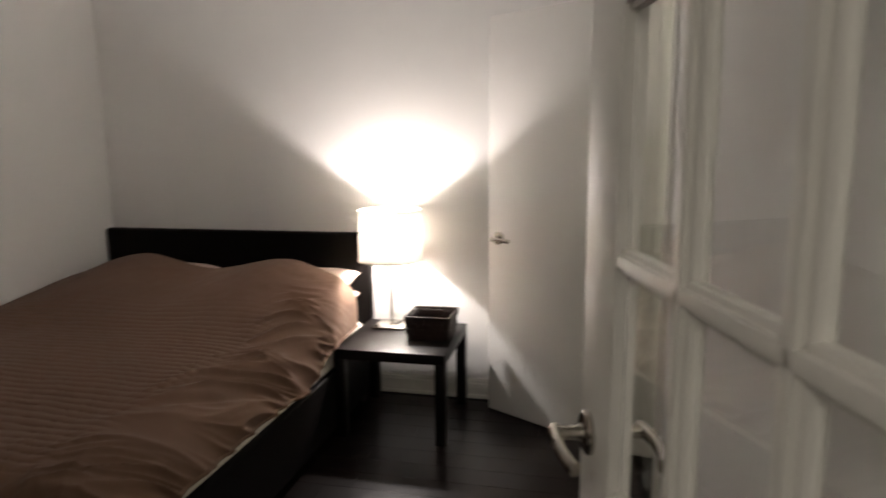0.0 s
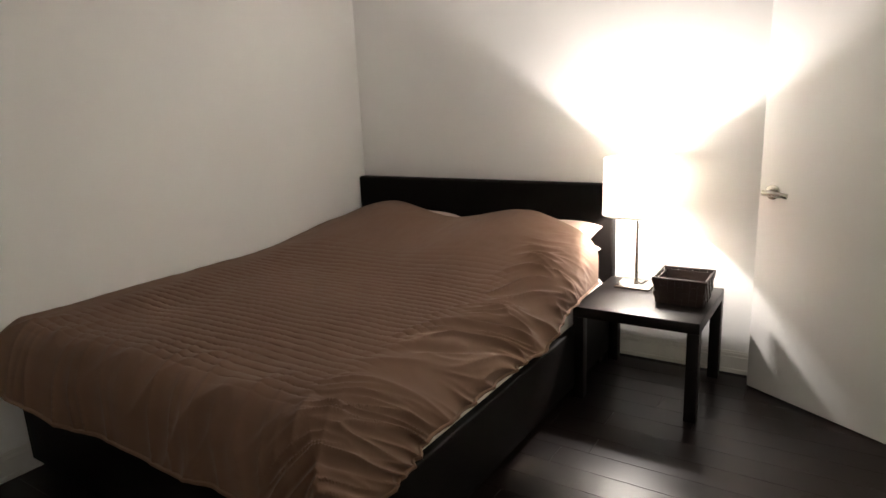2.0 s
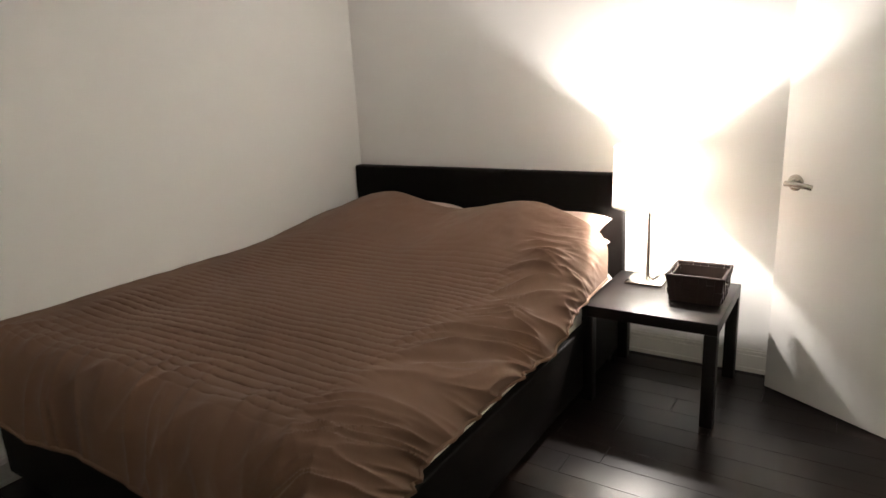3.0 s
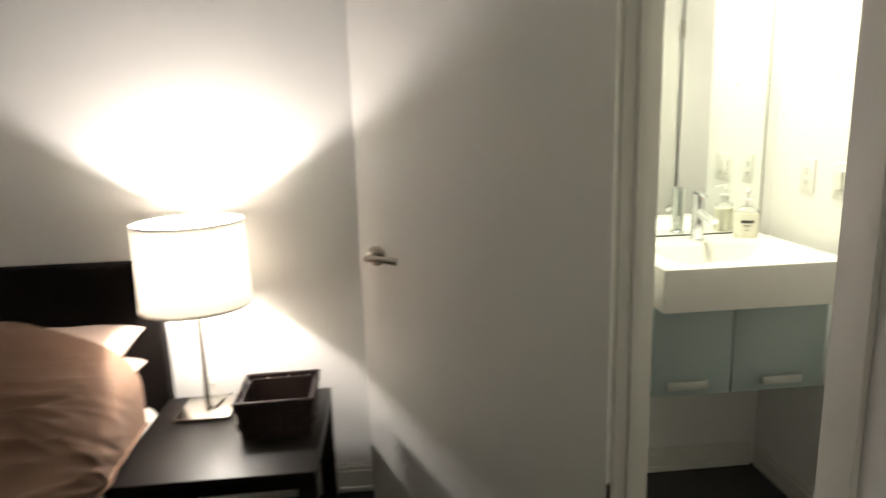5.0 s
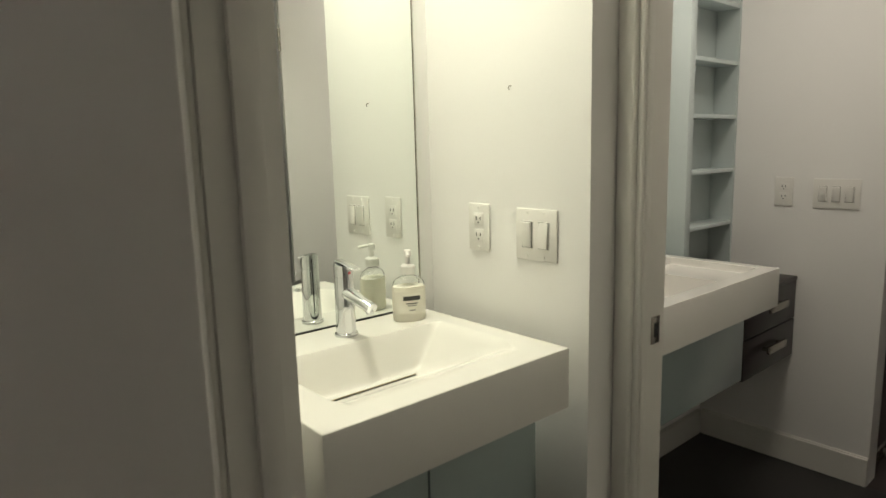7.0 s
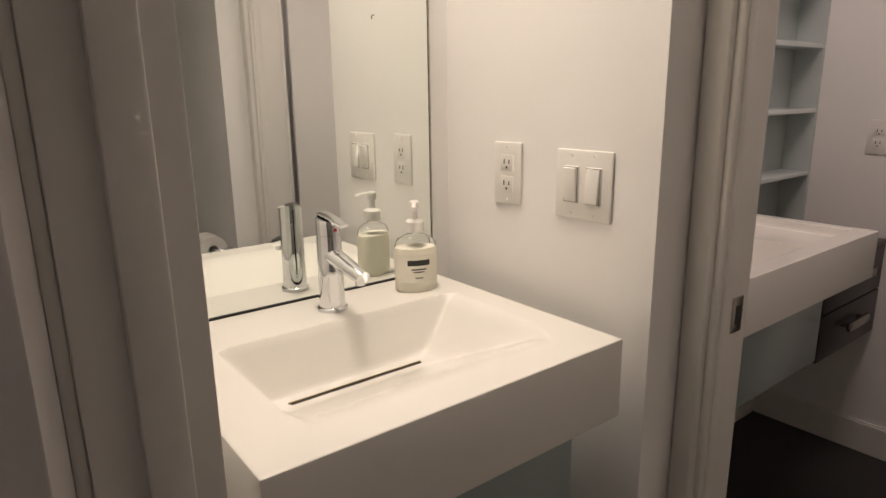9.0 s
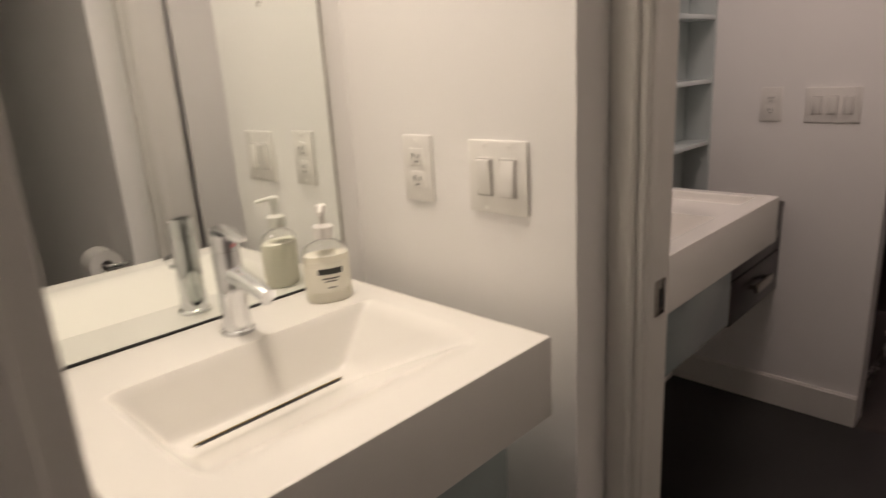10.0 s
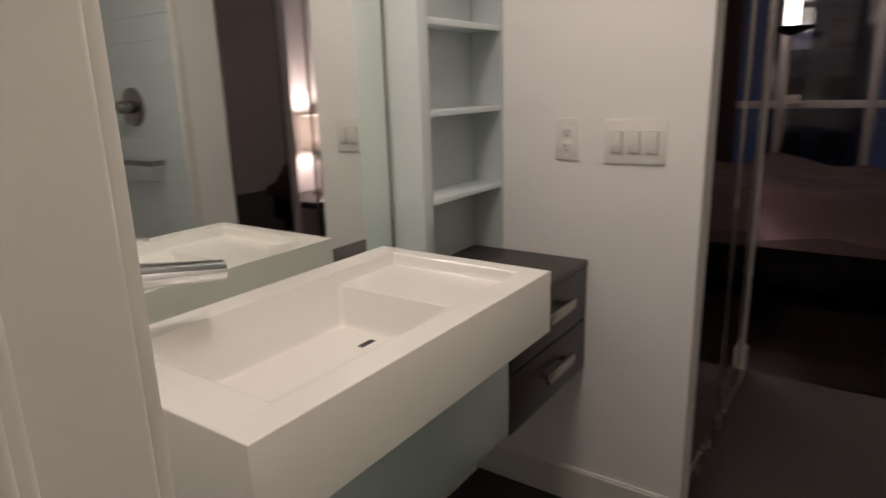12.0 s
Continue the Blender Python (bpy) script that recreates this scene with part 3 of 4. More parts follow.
            amount += 0.004 * c1 * smooth01(0.9, 1.6, back)
            side, foot = smooth01(0.0, rs, dx), smooth01(0.0, rf, dy)
            z -= max(dx, dy) + 0.22 * min(dx, dy)
            z += amount * (1 - 0.8 * max(side, foot))
            x += amount * side + 0.020 * smooth01(0.1, 0.3, dy) * side
            y -= amount * foot + (0.03 + 0.05 * smooth01(-1.6, -2.4, x)) * smooth01(0.06, 0.30, dy)
            row.append(bm.verts.new((x, y, z)))
        rows.append(row)
    for a, b in zip(rows, rows[1:]):
        for i in range(nx):
            bm.faces.new((a[i], a[i + 1], b[i + 1], b[i]))
    hem = [rows[j][nx].co.copy() for j in range(0, ny + 1, 4)] + [rows[ny][i].co.copy() for i in range(nx - 3, -1, -4)]
    me = finish(bm, "duvet", DUVET)
    for p in me.polygons:
        p.use_smooth = True
    ob = new("duvet", me)
    mod = ob.modifiers.new("thickness", "SOLIDIFY")
    mod.thickness, mod.offset = 0.014, -1
    tagged(ob, "rumpled brown cotton duvet with fine ribs on the bed", "duvet")
    part("hem", tube(bmesh.new(), hem, 0.0075, 8), DUVET, ob, "stitched brown hem")
    return ob


duvet()


def side_table(m, label, group):
    t = thing("side_table", label, "side table", m, group)
    part("tabletop", cube_mesh(-0.275, -0.275, 0.40, 0.275, 0.275, 0.45, bevel=0.003), LACQ, t)
    for sx in (-1, 1):
        for sy in (-1, 1):
            x, y = sx * 0.25, sy * 0.25
            part("leg", cube_mesh(x - 0.025, y - 0.025, 0, x + 0.025, y + 0.025, 0.40, bevel=0.002), LACQ, t)
    return t


table = side_table(pose(-0.478, 2.630, 0, 0, 0, 0), "square black-brown side table between bed and door", "square side tables")
copy_thing(table, pose(5.03, 2.875, 0))["label"] = "square black-brown side table in the far bedroom"


def table_lamp(m, label):
    l = thing("table_lamp", label, "table lamp", m, "white drum table lamps")
    part("base", cube_mesh(-0.085, -0.085, 0, 0.085, 0.085, 0.014, bevel=0.003), STEEL, l, "square brushed nickel base plate")
    bm = bmesh.new()
    lathe(bm, [(0, 0.012), (0.011, 0.012), (0.011, 0.018), (0.008, 0.02), (0.008, 0.40), (0.018, 0.40), (0.018, 0.45), (0, 0.45)], 20)
    part("pole", bm, STEEL, l)
    bm = bmesh.new()
    lathe(bm, [(0.168, 0.365), (0.163, 0.63), (0.161, 0.63), (0.166, 0.365)], 56, closed=True)
    shade = part("shade", bm, SHADE, l, "lit white fabric drum shade")
    for z, r in ((0.366, 0.1685), (0.629, 0.1635)):
        bm = bmesh.new()
        lathe(bm, [(r, z - 0.004), (r + 0.0012, z - 0.004), (r + 0.0012, z + 0.004), (r, z + 0.004)], 56, closed=True)
        part("trim_band", bm, SHADE, shade)
    for k in range(3):
        a = 2 * math.pi * k / 3
        part("shade_spoke", tube(bmesh.new(), [(0.016 * math.cos(a), 0.016 * math.sin(a), 0.44), (0.165 * math.cos(a), 0.165 * math.sin(a), 0.40)], 0.0016, 6), STEEL, shade)
    bm = bmesh.new()
    lathe(bm, [(0, 0.45), (0.012, 0.45), (0.015, 0.458), (0.018, 0.468), (0.016, 0.479), (0.009, 0.486), (0, 0.488)], 20)
    part("bulb", bm, BULB, l, "glowing bulb")
    return l


lamp1 = table_lamp(pose(-0.591, 2.785, 0.45), "lit table lamp with white drum shade on the black side table")
copy_thing(lamp1, pose(5.15, 2.93, 0.45))["label"] = "lit table lamp with white drum shade in the far bedroom"

solid("lamp_cord", tube(bmesh.new(), [(-0.600, 2.790, 0.475), (-0.585, 2.775, 0.480), (-0.572, 2.768, 0.471), (-0.562, 2.775, 0.466), (-0.556, 2.82, 0.467), (-0.548, 2.870, 0.458), (-0.545, 2.903, 0.455)], 0.0028, 8), LACQ, "short black cord curling over the lamp base", "cord", "")
cord = solid("lamp_cord", tube(bmesh.new(), [(-0.585, 2.86, 0.458), (-0.56, 2.885, 0.462), (-0.555, 2.903, 0.455), (-0.556, 2.915, 0.40),
             (-0.575, 2.945, 0.20), (-0.605, 2.958, 0.30), (-0.618, 2.962, 0.43)], 0.003, 8), PLASTIC, "thin pale lamp cord running down behind the table", "cord", "")


def woven_basket():
    """A tapered basket of crossed flat straps, with a rolled rim."""
    b = thing("basket", "dark brown woven strap basket on the side table", "basket", pose(-0.338, 2.662, 0.451, 0, 0, 1))
    hw, hd, h = 0.114, 0.110, 0.117
    bm = bmesh.new()
    t = 0.004

    def wall(p, q, out, rows, cols):
        for r in range(rows):
            for c in range(cols):
                z0, z1 = h * r / rows, h * (r + 1) / rows
                lift = 0.0050 if (r + c) % 2 else 0.0
                for (za, zb) in ((z0 + 0.0006, z1 - 0.0006),):
                    fa, fb = c / cols + 0.004, (c + 1) / cols - 0.004
                    quad = []
                    for f, z in ((fa, za), (fb, za), (fb, zb), (fa, zb)):
                        k = 0.90 + 0.10 * z / h
                        x, y = (p[0] + (q[0] - p[0]) * f) * k, (p[1] + (q[1] - p[1]) * f) * k
                        quad.append((x + out[0] * lift, y + out[1] * lift, z))
                    vs = [bm.verts.new(v) for v in quad] + [bm.verts.new((v[0] - out[0] * t, v[1] - out[1] * t, v[2])) for v in quad]
                    for f in ((0, 1, 2, 3), (7, 6, 5, 4), (0, 4, 5, 1), (1, 5, 6, 2), (2, 6, 7, 3), (3, 7, 4, 0)):
                        bm.faces.new([vs[i] for i in f])

    wall((-hw, -hd), (hw, -hd), (0, -1), 4, 7)
    wall((hw, -hd), (hw, hd), (1, 0), 4, 7)
    wall((hw, hd), (-hw, hd), (0, 1), 4, 7)
    wall((-hw, hd), (-hw, -hd), (-1, 0), 4, 7)
    part("weave", bm, WICKER, b, "", False)
    bm = bmesh.new()
    for s in (-1, 1):
        box(bm, -hw * 0.86, s * hd * 0.88 - 0.0015, 0.004, hw * 0.86, s * hd * 0.88 + 0.0015, h - 0.008)
        box(bm, s * hw * 0.88 - 0.0015, -hd * 0.86, 0.004, s * hw * 0.88 + 0.0015, hd * 0.86, h - 0.008)
    part("liner", bm, WICKER, b, "dark inner lining")
    part("bottom", cube_mesh(-hw * 0.9, -hd * 0.9, 0.0, hw * 0.9, hd * 0.9, 0.006), WICKER, b)
    part("rim", tube(bmesh.new(), [(-hw, -hd, h), (hw, -hd, h), (hw, hd, h), (-hw, hd, h), (-hw, -hd, h)], 0.006, 10), WICKER, b, "rolled dark rim")


woven_basket()

# ---- plates ----


def wall_plate(name, m, gangs, kind, label, group=""):
    """A cover plate in its own plane: x across, z up, standing out to -y."""
    w = 0.070 if gangs == 1 else 0.070 + 0.046 * (gangs - 1)
    t = thing(name, label, "outlet" if kind == "outlet" else "light switch", m, group)
    part("cover_plate", cube_mesh(-w / 2, -0.006, -0.057, w / 2, 0, 0.057, bevel=0.003), PLASTIC, t)
    for g in range(gangs):
        x = (g - (gangs - 1) / 2) * 0.046
        if kind == "outlet":
            for s in (-1, 1):
                sock = part("socket", cube_mesh(x - 0.0165, -0.0070, s * 0.0195 - 0.0145, x + 0.0165, -0.005, s * 0.0195 + 0.0145, bevel=0.0008, seg=2), PLASTIC, t)
                for dx, hh in ((-0.0065, 0.0045), (0.0065, 0.0035)):
                    part("slot", cube_mesh(x + dx - 0.0012, -0.0076, s * 0.0195 + 0.002 - hh, x + dx + 0.0012, -0.0069, s * 0.0195 + 0.002 + hh), SLOT, sock)
                part("slot", cube_mesh(x - 0.002, -0.0076, s * 0.0195 - 0.0105, x + 0.002, -0.0069, s * 0.0195 - 0.0065), SLOT, sock)
        else:
            on = gangs == 3 or g % 2 == 0
            bm = cube_mesh(x - 0.0152, -0.0085, -0.0305, x + 0.0152, -0.004, 0.0305, bevel=0.0015)
            part("switch_frame", bm, PLASTIC, t)
            part("switch_gap_shade", cube_mesh(x - 0.0142, -0.0088, -0.0292, x + 0.0142, -0.0080, 0.0292), GAP, t, "thin grey edge painted as the shade round the rocker")
            bm = cube_mesh(x - 0.0132, -0.0125, -0.028, x + 0.0132, -0.006, 0.028, bevel=0.0015)
            bmesh.ops.rotate(bm, cent=(x, -0.0085, 0), matrix=Matrix.Rotation(radians(5 if on else -5), 3, "X"), verts=bm.verts)
            part("rocker", bm, PLASTIC, t)
        for s in (-1, 1):
            z = s * 0.0485
            bm = bmesh.new()
            lathe(bm, [(0, 0.0), (0.003, 0.0), (0.0026, 0.001), (0, 0.0012)], 10)
            bmesh.ops.transform(bm, matrix=Matrix.Translation((x, -0.006, z)) @ Matrix.Rotation(radians(90), 4, "X"), verts=bm.verts)
            part("screw", bm, PLASTIC, t)
    return t


wall_plate("wall_outlet", pose(-0.625, FAR, 0.445), 1, "outlet", "white wall outlet behind the table lamp", "wall outlets")
wall_plate("wall_outlet", pose(1.42, 2.7525, 1.147, 0, 0, -90), 1, "outlet", "white duplex outlet beside the small sink", "wall outlets")
wall_plate("wall_switch", pose(1.42, 2.575, 1.143, 0, 0, -90), 2, "switch", "white double rocker switch beside the small sink", "wall switches")
wall_plate("wall_outlet", pose(3.07, 2.700, 1.128, 0, 0, -90), 1, "outlet", "white duplex outlet above the dark drawers", "wall outlets")
wall_plate("wall_switch", pose(3.07, 2.512, 1.124, 0, 0, -90), 3, "switch", "white triple rocker switch near the closet corner", "wall switches")

# small picture hook left in the powder room wall
bm = tube(bmesh.new(), [(1.421, 2.65, 1.466), (1.414, 2.65, 1.465), (1.412, 2.65, 1.460), (1.414, 2.65, 1.457)], 0.0014, 8)
solid("wall_hook", bm, STEEL, "tiny metal hook on the powder room wall", "hook", "")

# ---- sinks ----


def smooth_min(a, b, k):
    t = max(0.0, min(1.0, 0.5 + 0.5 * (b - a) / k))
    return b + (a - b) * t - k * t * (1 - t)


def basin_slab(x0, y0, x1, y1, z0, z1, depth_at, step=0.004, r=0.0025):
    """A cast slab whose top dips by depth_at(x, y), with softly broken outer edges."""
    bm = bmesh.new()
    nx, ny = int((x1 - x0) / step), int((y1 - y0) / step)
    xs = [x0 + r + (x1 - x0 - 2 * r) * i / nx for i in range(nx + 1)]
    ys = [y0 + r + (y1 - y0 - 2 * r) * j / ny for j in range(ny + 1)]
    top = [[bm.verts.new((x, y, z1 - depth_at(x, y))) for x in xs] for y in ys]
    for a, b in zip(top, top[1:]):
        for i in range(nx):
            bm.faces.new((a[i], a[i + 1], b[i + 1], b[i]))
    ring = top[0] + [row[-1] for row in top[1:-1]] + top[-1][::-1] + [row[0] for row in top[-2:0:-1]]

    def pushed(v, out, z):
        x = x0 + r - out if v.co.x < x0 + 1.5 * r else x1 - r + out if v.co.x > x1 - 1.5 * r else v.co.x
        y = y0 + r - out if v.co.y < y0 + 1.5 * r else y1 - r + out if v.co.y > y1 - 1.5 * r else v.co.y
        return bm.verts.new((x, y, z))

    last = ring
    for out, z in ((0.7 * r, z1 - 0.3 * r), (r, z1 - r), (r, z0)):
        nxt = [pushed(v, out, z) for v in ring]
        for k in range(len(ring)):
            n = (k + 1) % len(ring)
            bm.faces.new((last[k], nxt[k], nxt[n], last[n]))
        last = nxt
    bm.faces.new(last)
    return bm


def eased(t, run):
    """A slope that sets in gently over a short run."""
    return 0.0 if t <= 0 else t * t / (2 * run) if t < run else t - run / 2


def small_basin(x, y):
    """Steep back, raked ends and a long even slope from the front down to the slot."""
    d = smooth_min((2.792 - y) * 3.2, (x - 0.872) * 1.6, 0.030)
    d = smooth_min(d, eased(1.318 - x, 0.030) * 1.10, 0.045)
    d = smooth_min(d, eased(y - 2.500, 0.050) * 0.47, 0.030)
    return max(0.0, smooth_min(d, 0.090, 0.014))


def long_basin(x, y):
    """A shallow tray with a deeper trough that slopes down from the front."""
    edge = min(x - 1.822, 2.478 - x, (y - 2.540) * 0.45, 2.858 - y)
    tray = max(0.0, smooth_min(edge * 3.5, 0.024, 0.010))
    d = smooth_min((x - 1.890) * 1.3, (2.296 - x) * 3.0, 0.020)
    d = smooth_min(d, (2.852 - y) * 2.4, 0.030)
    d = smooth_min(d, eased(y - 2.545, 0.040) * 0.66, 0.020)
    return tray + max(0.0, smooth_min(d, 0.072, 0.020))


SZ = 0.930
sink = thing("sink", "white solid-surface wall sink with a slot drain", "sink")
bm = basin_slab(0.797, 2.445, 1.365, 2.933, SZ - 0.127, SZ, small_basin, 0.0032)
part("basin", bm, CERAMIC, sink)
part("drain_slot", cube_mesh(0.955, 2.7285, SZ - 0.0915, 1.195, 2.7345, SZ - 0.0885), SLOT, sink, "long dark drain slot")
part("drain_trim", cube_mesh(0.953, 2.7347, SZ - 0.0915, 1.197, 2.7375, SZ - 0.0875), BRASS, sink, "thin brass-toned drain edge")

cab = thing("vanity_cabinet", "wall-hung cabinet with two frosted glass doors under the sink", "cabinet")
part("body", cube_mesh(0.812, 2.560, 0.505, 1.372, 2.933, 0.801), FROSTW, cab)
for x0, x1, hx in ((0.812, 1.066, 0.915), (1.070, 1.372, 1.222)):
    door = part("door", cube_mesh(x0, 2.540, 0.500, x1, 2.558, 0.800, bevel=0.002), FROST, cab, "frosted blue-grey glass door")
    bm = cube_mesh(hx - 0.065, 2.514, 0.530, hx + 0.065, 2.524, 0.556, bevel=0.002)
    box(bm, hx - 0.060, 2.524, 0.536, hx - 0.048, 2.541, 0.550)
    box(bm, hx + 0.048, 2.524, 0.536, hx + 0.060, 2.541, 0.550)
    part("handle", bm, SATIN, door, "flat brushed metal bar handle")


def faucet(m, label, reach=1.0, thick=1.0, tip_z=0.074):
    f = thing("faucet", label, "faucet", m, "single-lever faucets")
    bm = bmesh.new()
    lathe(bm, [(0, 0), (0.0260, 0), (0.0260, 0.005), (0.0245, 0.007), (0.0225, 0.008), (0.0215, 0.06), (0.0210, 0.128), (0.0200, 0.130), (0.0200, 0.133), (0, 0.133)], 32)
    part("body", bm, CHROME, f)
    bm = bmesh.new()
    lathe(bm, [(0, 0.1335), (0.0210, 0.1335), (0.0212, 0.145), (0.0208, 0.157), (0.0195, 0.161), (0, 0.162)], 32)
    for v in bm.verts:
        if v.co.z > 0.15:
            v.co.z += 0.22 * v.co.y
    part("cap", bm, CHROME, f)
    bm = bmesh.new()
    pts = [(0, 0.110 * k * -reach + 0.004, 0.102 + (tip_z - 0.102) * k) for k in (0, 0.2, 0.4, 0.6, 0.8, 1.0)]
    tube(bm, pts, 0.0185 * thick, 20, 0.80, 0.0135 * thick)
    part("spout", bm, CHROME, f)
    bm = bmesh.new()
    lathe(bm, [(0, tip_z - 0.0125), (0.0085, tip_z - 0.0125), (0.0085, tip_z), (0, tip_z)], 20, (0, -0.096 * reach))
    part("aerator", bm, CHROME, f)
    bm = bmesh.new()
    tube(bm, [(0, 0.016, 0.167), (0, -0.006, 0.164), (0, -0.028, 0.158), (0, -0.046, 0.153)], 0.0125, 16, 0.28, 0.0095)
    part("lever", bm, CHROME, f)
    bm = bmesh.new()
    lathe(bm, [(0, 0), (0.0035, 0), (0.0030, 0.0012), (0, 0.0015)], 10)
    bmesh.ops.transform(bm, matrix=Matrix.Translation((0, -0.0210, 0.143)) @ Matrix.Rotation(radians(90), 4, "X"), verts=bm.verts)
    part("red_dot", bm, REDDOT, f, "tiny red temperature mark")
    return f


faucet(pose(1.094, 2.850, SZ, 0, 0, 6), "chrome single-lever faucet on the small sink", 0.88)
faucet(pose(1.868, 2.862, 0.922, 0, 0, 76), "chrome single-lever faucet with a long spout on the long sink", 1.42, 1.45, 0.084)


def soap_bottle(m):
    s = thing("soap_dispenser", "clear pump bottle of pale yellow soap by the faucet", "soap dispenser", m)
    bm = bmesh.new()
    lathe(bm, [(0, 0.0), (0.040, 0.0), (0.044, 0.005), (0.0450, 0.04), (0.0448, 0.075), (0.0440, 0.089), (0, 0.089)], 36)
    bmesh.ops.scale(bm, vec=(0.96, 0.66, 1.0), verts=bm.verts)
    part("bottle", bm, SOAP, s, "bottle filled with pale cream soap")
    bm = bmesh.new()
    lathe(bm, [(0.0440, 0.0893), (0.0425, 0.097), (0.037, 0.106), (0.024, 0.112), (0.0165, 0.115), (0.0165, 0.121),
               (0.0150, 0.121), (0.0150, 0.1145), (0.0230, 0.1108), (0.0358, 0.1050), (0.0410, 0.0965), (0.0425, 0.0893)], 36, closed=True)
    bmesh.ops.scale(bm, vec=(0.96, 0.66, 1.0), verts=bm.verts)
    shoulder = part("shoulder", bm, GLASS, s, "clear plastic shoulder above the soap")
    shoulder.visible_shadow = False
    bm = bmesh.new()
    lathe(bm, [(0, 0.120), (0.0185, 0.120), (0.0185, 0.140), (0.015, 0.143), (0.007, 0.145), (0.006, 0.160), (0.0045, 0.162), (0.0045, 0.168), (0, 0.168)], 28)
    pump = part("pump", bm, PLASTIC, s, "white pump head")
    bm = bmesh.new()
    lathe(bm, [(0, 0.164), (0.0095, 0.164), (0.0095, 0.178), (0.007, 0.181), (0, 0.181)], 20)
    tube(bm, [(0, 0, 0.174), (-0.004, -0.014, 0.175), (-0.009, -0.035, 0.170)], 0.0042, 10)
    part("nozzle", bm, PLASTIC, pump)
    bm = bmesh.new()
    lathe(bm, [(0.0453, 0.022), (0.0458, 0.022), (0.0458, 0.078), (0.0453, 0.078)], 36, closed=True)
    bmesh.ops.scale(bm, vec=(0.96, 0.66, 1.0), verts=bm.verts)
    bmesh.ops.delete(bm, geom=[v for v in bm.verts if v.co.y > -0.010], context="VERTS")
    lab = part("label", bm, LABEL, s, "cream paper label")
    for z0, z1, lim in ((0.056, 0.067, 0.026), (0.047, 0.0495, 0.020), (0.042, 0.0440, 0.016), (0.030, 0.032, 0.010)):
        bm = bmesh.new()
        lathe(bm, [(0.0459, z0), (0.0463, z0), (0.0463, z1), (0.0459, z1)], 72, closed=True)
        bmesh.ops.scale(bm, vec=(0.96, 0.66, 1.0), verts=bm.verts)
        bmesh.ops.delete(bm, geom=[v for v in bm.verts if v.co.y > 0 or abs(v.co.x) > lim * 0.9], context="VERTS")
        part("print_bar", bm, INK, lab)
    return s


soap_bottle(pose(1.272, 2.850, SZ, 0, 0, -22) @ Matrix.Scale(0.94, 4))

bm = cube_mesh(0.790, 2.925, 0.934, 1.366, 2.9345, 2.10, bevel=0.0015, seg=1)
m1 = thing("wall_mirror", "frameless wall mirror above the small sink", "mirror", group="wall mirrors")
part("mirror_glass", bm, MIRROR, m1)
part("mirror_edge", cube_mesh(0.790, 2.9235, 0.9305, 1.366, 2.9345, 0.9338), SLOT, m1, "dark lower mirror channel")
part("mirror_edge", cube_mesh(1.3662, 2.9235, 0.9305, 1.3690, 2.9345, 2.10), STEEL, m1)

# toilet paper holder in the powder room
tp = thing("toilet_paper_holder", "toilet roll on a metal holder on the powder room wall", "toilet paper", pose(1.42, 1.49, 0.715))
bm = bmesh.new()
lathe(bm, [(0.02, -0.05), (0.055, -0.05), (0.055, 0.05), (0.02, 0.05)], 28, closed=True)
bmesh.ops.transform(bm, matrix=Matrix.Translation((-0.07, 0, 0)) @ Matrix.Rotation(radians(90), 4, "X"), verts=bm.verts)
part("roll", bm, PAPER, tp)
part("holder", tube(bmesh.new(), [(0, 0.07, 0.0), (-0.05, 0.07, 0.0), (-0.07, 0.06, 0.0), (-0.07, -0.06, 0.0)], 0.008, 10), CHROME, tp)

# long vanity in the hall
sink2 = thing("sink", "long white solid-surface sink with a shallow side shelf", "sink")
bm = basin_slab(1.784, 2.490, 2.518, 2.918, 0.795, 0.922, long_basin, 0.0032)
part("basin", bm, CERAMIC, sink2)
DZ = 0.922 - long_basin(2.224, 2.718)
part("drain_slot", cube_mesh(2.206, 2.712, DZ - 0.002, 2.242, 2.724, DZ + 0.001), SLOT, sink2, "short dark drain slot")

van = thing("vanity_cabinet", "wall-hung cabinet with frosted glass front under the long sink", "cabinet")
part("body", cube_mesh(1.800, 2.652, 0.480, 2.606, 3.010, 0.793), FROSTW, van)
part("front_panel", cube_mesh(1.800, 2.632, 0.475, 2.606, 2.650, 0.793, bevel=0.002), FROST, van, "frosted blue-grey glass front")

dr = thing("drawer_unit", "wall-hung espresso drawer unit with two bar handles", "drawers")
part("body", cube_mesh(2.612, 2.652, 0.465, 3.067, 3.010, 0.775), ESPRESSO, dr)
part("top", cube_mesh(2.612, 2.630, 0.776, 3.067, 3.010, 0.792, bevel=0.0015), ESPRESSO, dr, "espresso laminate top")
for z0, z1 in ((0.465, 0.616), (0.622, 0.773)):
    d = part("drawer_front", cube_mesh(2.613, 2.632, z0, 3.065, 2.650, z1, bevel=0.0015), ESPRESSO, dr)
    zc = (z0 + z1) / 2 + 0.015
    bm = cube_mesh(2.76, 2.600, zc - 0.014, 2.92, 2.611, zc + 0.014, bevel=0.002)
    box(bm, 2.77, 2.611, zc - 0.006, 2.785, 2.633, zc + 0.006)
    box(bm, 2.895, 2.611, zc - 0.006, 2.91, 2.633, zc + 0.006)
    part("handle", bm, STEEL, d, "flat brushed metal bar handle")

tower = thing("shelf_tower", "white open shelf niche beside the long mirror", "shelves")
part("side_panel", cube_mesh(2.662, 2.900, 0.794, 2.702, 3.010, 2.30, bevel=0.0015), FROSTW, tower, "pale frosted side panel")
